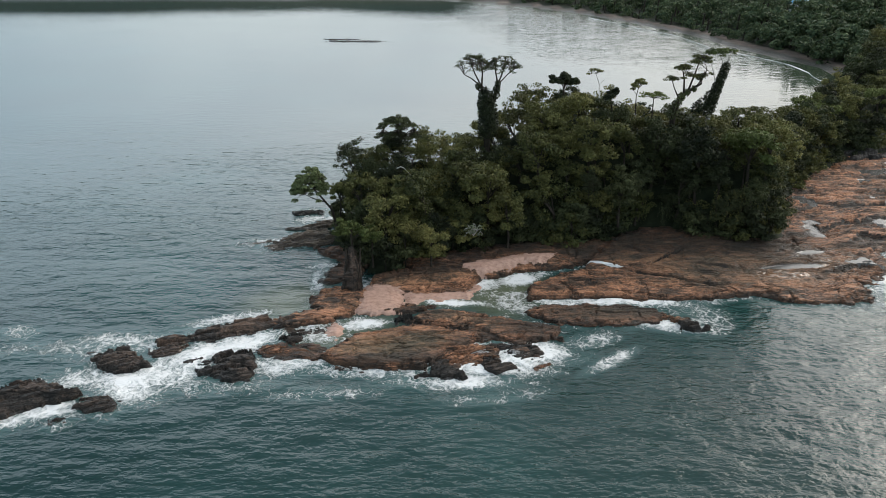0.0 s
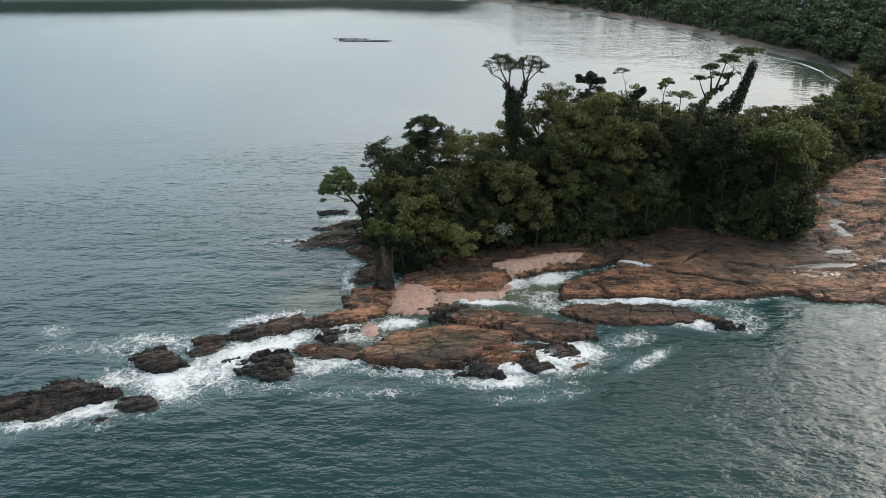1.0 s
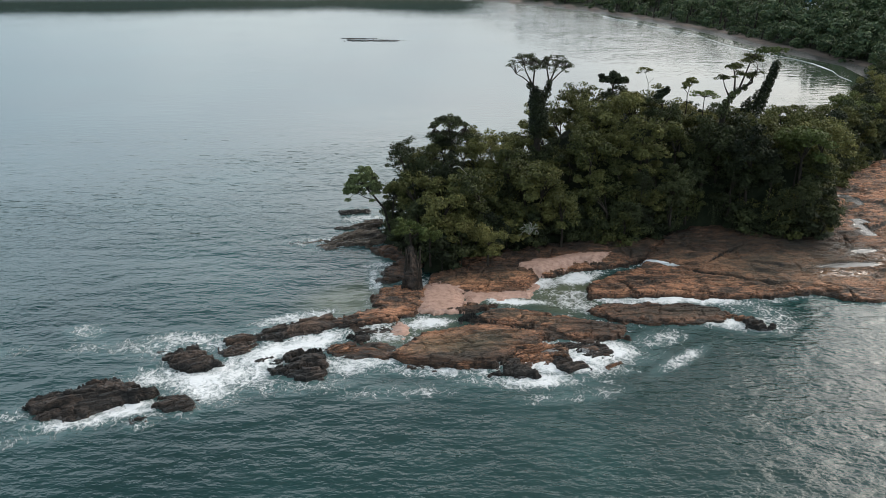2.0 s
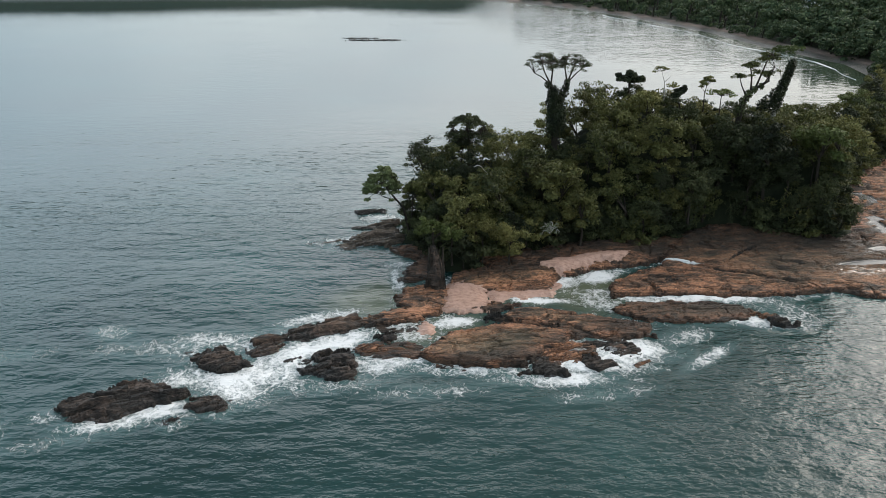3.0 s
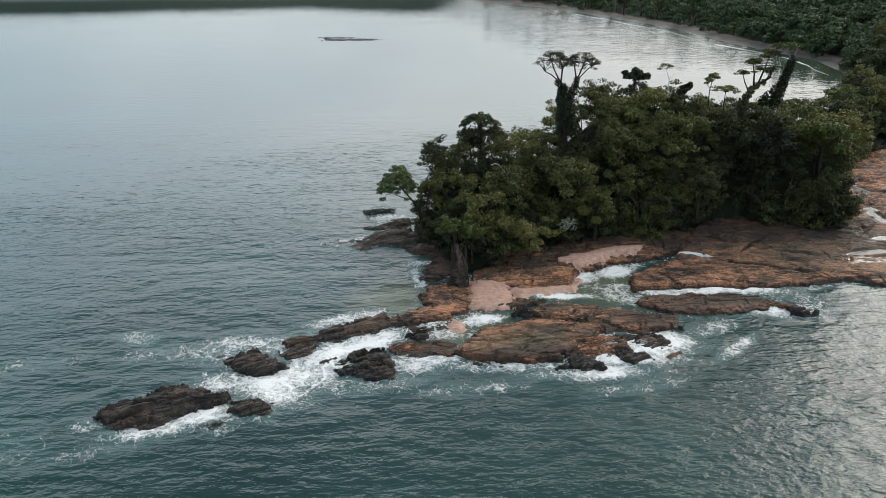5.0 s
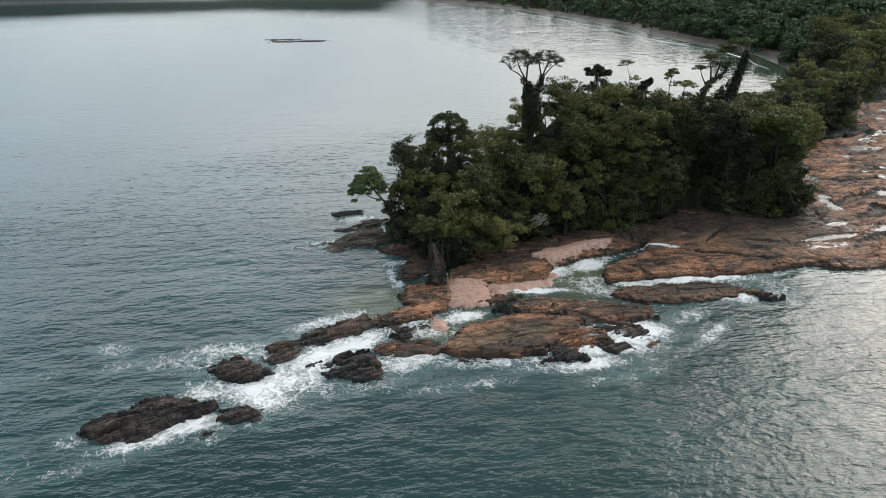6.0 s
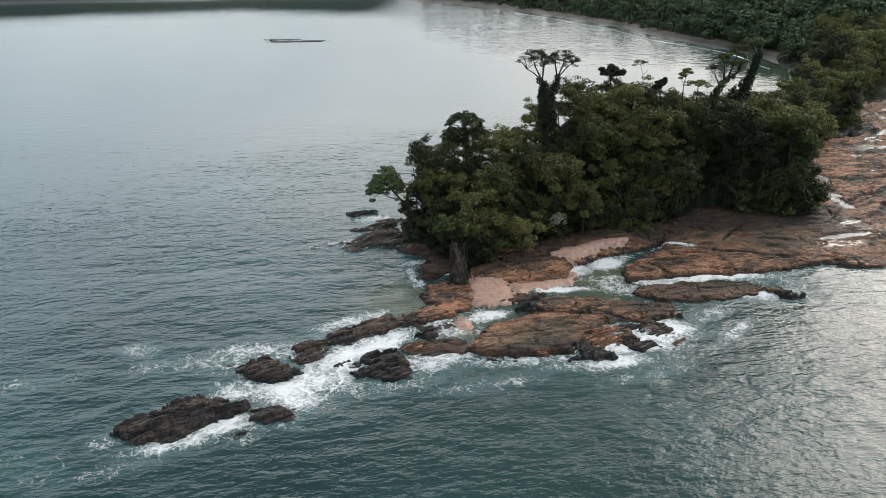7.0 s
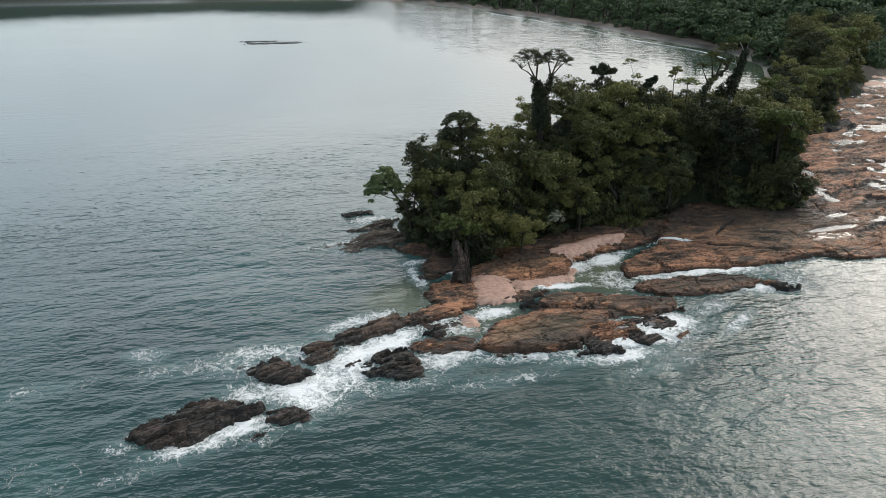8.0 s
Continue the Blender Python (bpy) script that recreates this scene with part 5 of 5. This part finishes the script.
# the twin-crowned tree on the crest, base at 6.4, 106.8
col = [(0.15 * math.sin(z), 0, z, 1.6 - 0.05 * z) for z in np.arange(0.3, 5.0, 0.38)]
airy_tree("umbrella_tree", "tall umbrella tree with two flat crowns and vine-clad trunk", pose(6.4, 106.8, 14.2),
          [([(0, 0, -3), (-0.1, 0, 2.5), (-0.5, 0, 5.0), (-0.9, 0, 6.6)], 0.5, 0.22), ([(0, 0, -3), (0.3, 0, 3.0), (1.0, 0, 5.2), (1.4, 0, 7.0)], 0.45, 0.2),
           ([(-0.9, 0, 6.5), (-1.9, 0.2, 8.4), (-2.3, 0.3, 9.6)], 0.14, 0.05), ([(-0.9, 0, 6.5), (-0.8, -0.3, 8.6), (-1.3, -0.4, 10.2)], 0.14, 0.05), ([(-0.9, 0, 6.5), (-2.4, -0.5, 7.8), (-3.4, -0.6, 8.3)], 0.12, 0.05),
           ([(1.4, 0, 6.8), (1.0, 0.2, 8.8), (1.2, 0.3, 10.3)], 0.13, 0.05), ([(1.4, 0, 6.8), (2.1, -0.2, 8.8), (2.5, -0.3, 9.8)], 0.13, 0.05), ([(1.4, 0, 6.8), (2.8, 0.3, 8.2), (3.6, 0.4, 8.8)], 0.11, 0.05)],
          dome(r, -1.9, 0, 8.9, 2.9, 2.3, 2.0, 84, 0.40, 0.25) + dome(r, 2.0, 0, 8.6, 2.9, 2.3, 2.2, 84, 0.40, 0.25), (0.22, 0.10), M_LEAF_DARK, M_BARK,
          col + [(-0.45, 0, 5.2, 0.9), (-0.7, 0, 5.9, 0.7), (-1.4, 0, 6.6, 0.45), (1.0, 0, 5.4, 0.7), (1.25, 0, 6.2, 0.55), (1.35, 0, 6.9, 0.42)], M_LEAF_DARK, 5)
# leaning vine-clad tree with a flat light crown, base at 38.9, 109.6
airy_tree("umbrella_tree", "leaning vine-choked tree with flat light-green top", pose(38.9, 109.6, 16.0),
          [([(0, 0, -3), (0.5, 0, 2.5), (1.5, 0, 5.2), (1.7, 0, 6.8)], 0.4, 0.18), ([(1.7, 0, 6.6), (1.2, 0.2, 7.8), (0.6, 0.3, 8.7)], 0.09, 0.03),
           ([(1.7, 0, 6.6), (2.1, 0, 8.0), (2.3, -0.2, 8.8)], 0.09, 0.03), ([(0.6, 0, 4.6), (0.1, 0, 6.2), (-0.4, 0, 7.4)], 0.07, 0.03)],
          dome(r, 1.0, 0, 8.75, 2.1, 1.6, 0.45, 26, 0.6), (0.30, 0.18), M_LEAF_LIGHT, M_BARK_PALE,
          [(0.35 * z * 0.8 - 0.1, 0, z, 1.0 - 0.05 * z) for z in np.arange(0.6, 7.0, 0.45)] + [(-0.9, 0, 1.5, 0.9), (-1.6, 0, 0.9, 0.9), (0.0, 0, 2.6, 0.8)], M_LEAF_DARK, 6)
# leaning open tree beside it, base at 33.2, 108
airy_tree("leaning_tree", "leaning tree with open sprays and hanging vines", pose(33.2, 108.0, 16.2),
          [([(0, 0, -2.5), (0.6, 0, 2.0), (2.0, 0, 3.5), (3.8, 0, 4.6)], 0.42, 0.16), ([(1.4, 0, 3.0), (1.3, 0.2, 5.2), (0.8, 0.3, 7.0)], 0.16, 0.05), ([(2.0, 0, 3.6), (2.6, -0.2, 6.0), (3.2, -0.3, 8.4)], 0.16, 0.05),
           ([(0.8, 0, 2.4), (0.0, 0.1, 3.9), (-0.4, 0.2, 5.0)], 0.12, 0.04), ([(3.2, 0, 4.3), (4.0, 0.2, 5.6), (4.4, 0.2, 6.4)], 0.10, 0.04)],
          dome(r, 3.3, 0, 7.6, 1.3, 1.2, 1.4, 16, 0.6, 0.8) + dome(r, 0.8, 0, 6.7, 1.3, 1.2, 0.8, 13, 0.55, 0.5) + dome(r, -0.5, 0, 4.9, 0.9, 0.9, 0.5, 7, 0.55) + dome(r, 4.2, 0, 5.6, 1.0, 0.9, 0.8, 9, 0.5, 0.6) + dome(r, 2.0, 0, 5.3, 1.4, 1.0, 0.7, 10, 0.5),
          (0.30, 0.18), M_LEAF, M_BARK, [(0.1, 0, 0.4, 0.9), (0.2, 0, 1.1, 0.8), (0.6, 0, 1.9, 0.7), (1.1, 0, 2.7, 0.6), (1.9, 0, 3.3, 0.5), (2.8, 0, 3.8, 0.42)], M_LEAF_DARK, 7)
# small trees on the skyline
airy_tree("sapling", "thin bare-stemmed sapling with one flat spray", pose(23.4, 112.0, 18.0), [([(0, 0, -1), (-0.2, 0, 2.0), (-0.8, 0, 3.6)], 0.07, 0.03), ([(-0.2, 0, 2.0), (0.6, 0, 2.8)], 0.04, 0.02)],
          dome(r, -0.9, 0, 3.9, 1.1, 0.9, 0.35, 9, 0.42), (0.26, 0.14), M_LEAF, M_BARK_PALE, seed=8)
airy_tree("sapling", "small round-topped sapling with big leaves", pose(27.6, 106.8, 17.6), [([(0, 0, -1), (-0.1, 0, 1.6), (0.1, 0, 2.8)], 0.09, 0.04), ([(0, 0, 1.8), (-0.6, 0, 2.5)], 0.05, 0.02)],
          dome(r, 0.3, 0, 3.1, 0.9, 0.8, 0.6, 10, 0.45) + [(-0.7, 0, 2.6, 0.4)], (0.34, 0.24), M_LEAF, M_BARK, seed=9, per=60)
airy_tree("sapling", "flat-topped bushy sapling on the crest", pose(30.2, 107.4, 17.0), [([(0, 0, -1), (0, 0, 1.8)], 0.1, 0.05)], dome(r, 0, 0, 2.0, 1.8, 1.3, 0.5, 18, 0.5), (0.30, 0.18), M_LEAF_LIGHT, M_BARK, seed=10)
build_tree("tree", "dark big-leaved round tree on the crest", "tree", 91, pose(18.0, 112.0, 15.0), (2.3, 2.1, 1.7), 30, 46, (0.62, 0.40), M_LEAF_DARK, 5.1, 0.2, clump=(0.26, 0.44), limbs=8)
build_tree("tree", "dark vine-covered dead stump on the crest", "tree", 92, pose(24.4, 107.6, 15.5), (1.15, 1.1, 2.2), 22, 60, (0.36, 0.24), M_LEAF_DARK, 3.0, 0.25, droop=0.9, limbs=4)
build_tree("tree", "small dark tree on the crest", "tree", 93, pose(13.4, 115.0, 12.0), (1.7, 1.6, 1.6), 24, 50, (0.42, 0.26), M_LEAF, 3.6, 0.18, limbs=5)
airy_tree("tree", "dark tree with flat layered sprays on the western shoulder", pose(-6.2, 104.4, 10.8),
          [([(0, 0, -2), (0.1, 0, 2.4), (-0.2, 0, 4.4)], 0.24, 0.10), ([(0, 0, 2.4), (-1.3, 0.1, 3.8), (-2.2, 0.2, 4.4)], 0.10, 0.04), ([(0, 0, 2.8), (1.2, -0.1, 4.0), (2.1, 0, 4.6)], 0.10, 0.04)],
          dome(r, -0.2, 0, 4.9, 2.7, 2.0, 1.1, 64, 0.55, 0.3) + dome(r, -1.6, -0.3, 3.4, 1.7, 1.4, 0.5, 22, 0.55, 0.4) + dome(r, 1.5, -0.3, 3.2, 1.6, 1.4, 0.5, 20, 0.55, 0.4), (0.30, 0.17), M_LEAF_DARK, M_BARK, seed=21, per=60)
# lone trees over the western rocks
airy_tree("shore_tree", "light-crowned shore tree leaning out over the water", pose(-14.8, 98.6, 3.4),
          [([(0, 0, -1.5), (-0.7, 0, 2.0), (-2.2, 0.3, 3.8), (-3.2, 0.5, 5.0)], 0.22, 0.09), ([(-1.4, 0.1, 3.0), (-3.2, 0, 3.6), (-4.3, 0, 4.2)], 0.10, 0.04), ([(-2.2, 0.3, 3.8), (-2.2, 0.6, 5.4), (-2.4, 0.7, 6.6)], 0.10, 0.04)],
          dome(r, -3.6, 0.6, 5.0, 2.7, 2.1, 2.8, 110, 0.5, 1.6) + dome(r, -4.4, 0.2, 4.2, 1.3, 1.2, 0.8, 12, 0.5, 0.6), (0.34, 0.22), M_LEAF_SAGE, M_BARK, seed=12, per=78)
build_tree("shore_tree", "small dark shore tree beside a leaning one", "tree", 94, pose(-14.2, 98.8, 3.0), (1.7, 1.6, 1.5), 24, 46, (0.42, 0.27), M_LEAF, 4.4, 0.16, limbs=6)
build_tree("shore_tree", "light yellow-green tree over the rock pillar", "tree", 95, pose(-11.4, 86.2, 2.0), (2.2, 2.1, 1.8), 56, 42, (0.42, 0.17), M_LEAF_LIGHT, 4.6, 0.22, droop=0.9, limbs=8, clump=(0.18, 0.32))
airy_tree("shrub", "pale silvery half-bare shrub at the trees' foot", pose(3.9, 91.6, 2.6), [([(0.2, 2.5, 0.8), (0, 0.6, 1.4), (0.1, -0.6, 2.6)], 0.07, 0.03)] + [([(0, -0.3, 1.6), (0.5 * math.cos(a), -0.8, 2.5), (1.1 * math.cos(a), -1.0 + 0.3 * math.sin(a), 2.9 + 0.6 * math.sin(a))], 0.04, 0.015) for a in np.arange(0, 6.2, 0.8)],
          dome(r, 0, -0.8, 2.5, 1.2, 0.8, 0.7, 26, 0.30, 0.9), (0.24, 0.12), M_LEAF_PALE, M_BARK_PALE, seed=13, per=26)
part("branch", tubes("branch", [([(0, 0, 0), (0.5, -0.1, 0.25), (0.9, -0.1, 0.1), (1.9, 0.2, -1.1)], 0.09, 0.05)], 6), M_BARK_PALE,
     thing("dead_branch", "bleached bare branch sticking out of the trees", "branch", pose(-6.0, 93.6, 12.7)))

# ---- mainland woods: one joined mass of crowns ----
FAR = [crown_mesh("crown", 61 + k, [(4.6, 4.5, 3.6), (4.0, 4.3, 4.2), (5.2, 4.8, 3.3)][k], 24, 34, 0.78, 0.42, -0.6)[0] for k in range(3)]
FAR_CO = []
for me in FAR:
    co = np.empty(len(me.vertices) * 3, dtype=np.float32)
    me.vertices.foreach_get("co", co)
    FAR_CO.append(co.reshape(-1, 3))
    bpy.data.meshes.remove(me)
HOUSES = [(171.0, 372.0, 12.0), (204.0, 279.0, 9.0)]
taken, far_quads, stems, count = [], [], [], 0
for attempt in range(14000):
    near = attempt < 6000
    y = rng.uniform(190, 300) if near else rng.uniform(285, 640)
    x = rng.uniform(0.10 * y, 0.62 * y + 90)
    d = one(inland, x, y)
    if d < (5.0 if (x > 126 and y < 240) else 9.6 + 2.4 * math.sin(x * 0.21 + y * 0.13)) or d > (110 if near else 150):
        continue
    if any(abs((x - hx) * hy - (y - hy) * hx) / math.hypot(hx, hy) < 6.0 and -52 < (y - hy) < 8 for hx, hy, _ in HOUSES):
        continue
    if far_enough((x, y, 0), 4.9 + 0.006 * max(0, y - 230)):
        z = one(land_height, x, y, d)
        s = (0.78 + 0.32 * min(1, (d - 5) / 22)) * float(rng.choice([0.75, 0.9, 1.05, 1.2, 1.45, 1.75])) * rng.uniform(0.92, 1.08)
        a = rng.uniform(0, 6.28)
        rot = np.array([[math.cos(a), math.sin(a), 0], [-math.sin(a), math.cos(a), 0], [0, 0, 1]])
        co = FAR_CO[int(rng.integers(3))]
        co = co[:len(co) // 2 // 4 * 4] if y > 330 else co
        far_quads.append((co @ rot) * (1.2 * s) + np.array([x, y, z - 0.8 + (1.9 if d < 26 else 2.8) * s]))
        stems.append(([(x, y, z - 1), (x, y, z + 2 * s), (x + 0.3, y, z + 4 * s)], 0.35 * s, 0.2 * s))
        count += 1
    if count > (300 if near else 800):
        if near:
            continue
        break
woods = thing("far_woods", "dark green forest behind the bay's beach", "forest", kind="stuff")
part("trunk", tubes("trunk", stems, 5), M_BARK, woods)
part("crown", leaves_mesh("crown", far_quads), M_LEAF_FAR, woods)


# ---- houses in the mainland woods ----
def paint(name, colour, rough=0.6):
    mat, nt, bsdf = material(name)
    co = nt.nodes.new("ShaderNodeNewGeometry").outputs["Position"]
    n = noise_node(nt, co, 1.5, 5)
    nt.links.new(ramp_node(nt, n, [(0.3, tuple(c * 0.8 for c in colour)), (0.7, colour)]), bsdf.inputs["Base Color"])
    bsdf.inputs["Roughness"].default_value = rough
    return mat


def box_mesh(name, x0, x1, y0, y1, z0, z1):
    v = [(x, y, z) for z in (z0, z1) for y in (y0, y1) for x in (x0, x1)]
    return mesh_from(name, v, [(0, 2, 3, 1), (4, 5, 7, 6), (0, 1, 5, 4), (2, 6, 7, 3), (0, 4, 6, 2), (1, 3, 7, 5)])


M_BLUE, M_WHITE, M_DARKGLASS = paint("blue_roof_sheet", (0.10, 0.32, 0.55), 0.4), paint("white_wall", (0.70, 0.68, 0.64)), paint("dark_window", (0.03, 0.035, 0.04), 0.15)
M_GREYROOF = paint("pale_roof_sheet", (0.55, 0.56, 0.56), 0.4)


def house(label, x, y, z, w, dep, h, roof_mat, turn):
    root = thing("house", label, "house", pose(x, y, z, 0, 0, turn))
    part("wall", box_mesh("wall", -w / 2, w / 2, -dep / 2, dep / 2, -2.0, h), M_WHITE, root)
    rise, o = dep * 0.22, 0.6
    verts = []
    for lift in (0.0, 0.18):
        verts += [(-w / 2 - o, -dep / 2 - o, h + lift), (w / 2 + o, -dep / 2 - o, h + lift), (w / 2 + o, 0, h + rise + lift), (-w / 2 - o, 0, h + rise + lift), (w / 2 + o, dep / 2 + o, h + lift), (-w / 2 - o, dep / 2 + o, h + lift)]
    part("roof", mesh_from("roof", verts, [(0, 3, 2, 1), (3, 5, 4, 2), (6, 7, 8, 9), (9, 8, 10, 11), (0, 1, 7, 6), (4, 5, 11, 10), (1, 2, 8, 7), (2, 4, 10, 8), (3, 0, 6, 9), (5, 3, 9, 11)]), roof_mat, root)
    for k in range(3):
        cx = -w / 2 + w * (k + 0.5) / 3
        part("window", box_mesh("window", cx - 0.6, cx + 0.6, -dep / 2 - 0.05, -dep / 2 + 0.02, 1.0, 2.2), M_DARKGLASS, root)


def ground_at(x, y):
    return one(land_height, x, y, one(inland, x, y))


house("white house with blue sheet roof among trees", 171, 372, ground_at(171, 372) + 1.4, 11, 7, 2.6, M_BLUE, -24)
house("small white house with pale roof in forest", 204, 279, ground_at(204, 279) + 0.6, 3.4, 3.0, 2.4, M_GREYROOF, -30)

# rock pillar bound with roots below the western trees
X, Y = np.meshgrid(np.linspace(0, 2 * math.pi, 29), np.linspace(0, 1, 48))
rad = (0.80 - 0.20 * Y + 0.55 * (1 - Y) ** 3) * (1 + 0.9 * fbm(np.cos(X) * 1.9 + 5, np.sin(X) * 1.9 + Y * 5, 88, 3) + 0.35 * (rubble(np.cos(X) * 2.2 + 3, np.sin(X) * 2.2 + Y * 6, 31) - 0.5))
rad *= 1 - 0.6 * Y ** 4
rad[-1, :] *= 0.2
PX, PY, PZ = rad * np.cos(X) - 0.3 * Y, 0.8 * rad * np.sin(X) + 2.2 * Y ** 2, Y * 5.4 - 0.4
me = grid_mesh("rock_pillar", PX, PY, PZ, None, {"algae_shade": 0.45 + 0 * X, "sand": 0 * X, "wet": 0 * X, "froth": 0 * X}, False)
me.materials.append(M_RIDGE)
pillar = thing("rock_pillar", "dark rock pillar bound with hanging roots", "rock", pose(-11.0, 82.6, 0.5))
part("body", me, None, pillar)
rr = np.random.default_rng(4)
roots = []
for k in range(22):
    a, top = rr.uniform(0, 6.28), rr.uniform(3.4, 5.0)
    roots.append(([(0.9 * math.cos(a), 0.7 * math.sin(a) + 1.6, top), (0.9 * math.cos(a + 0.5), 0.7 * math.sin(a + 0.5) + 0.5, top * 0.55), (1.15 * math.cos(a), 0.9 * math.sin(a), rr.uniform(0, 0.8))], 0.07, 0.04))
part("root", tubes("root", roots, 5), M_BARK, pillar, "thin brown hanging roots")
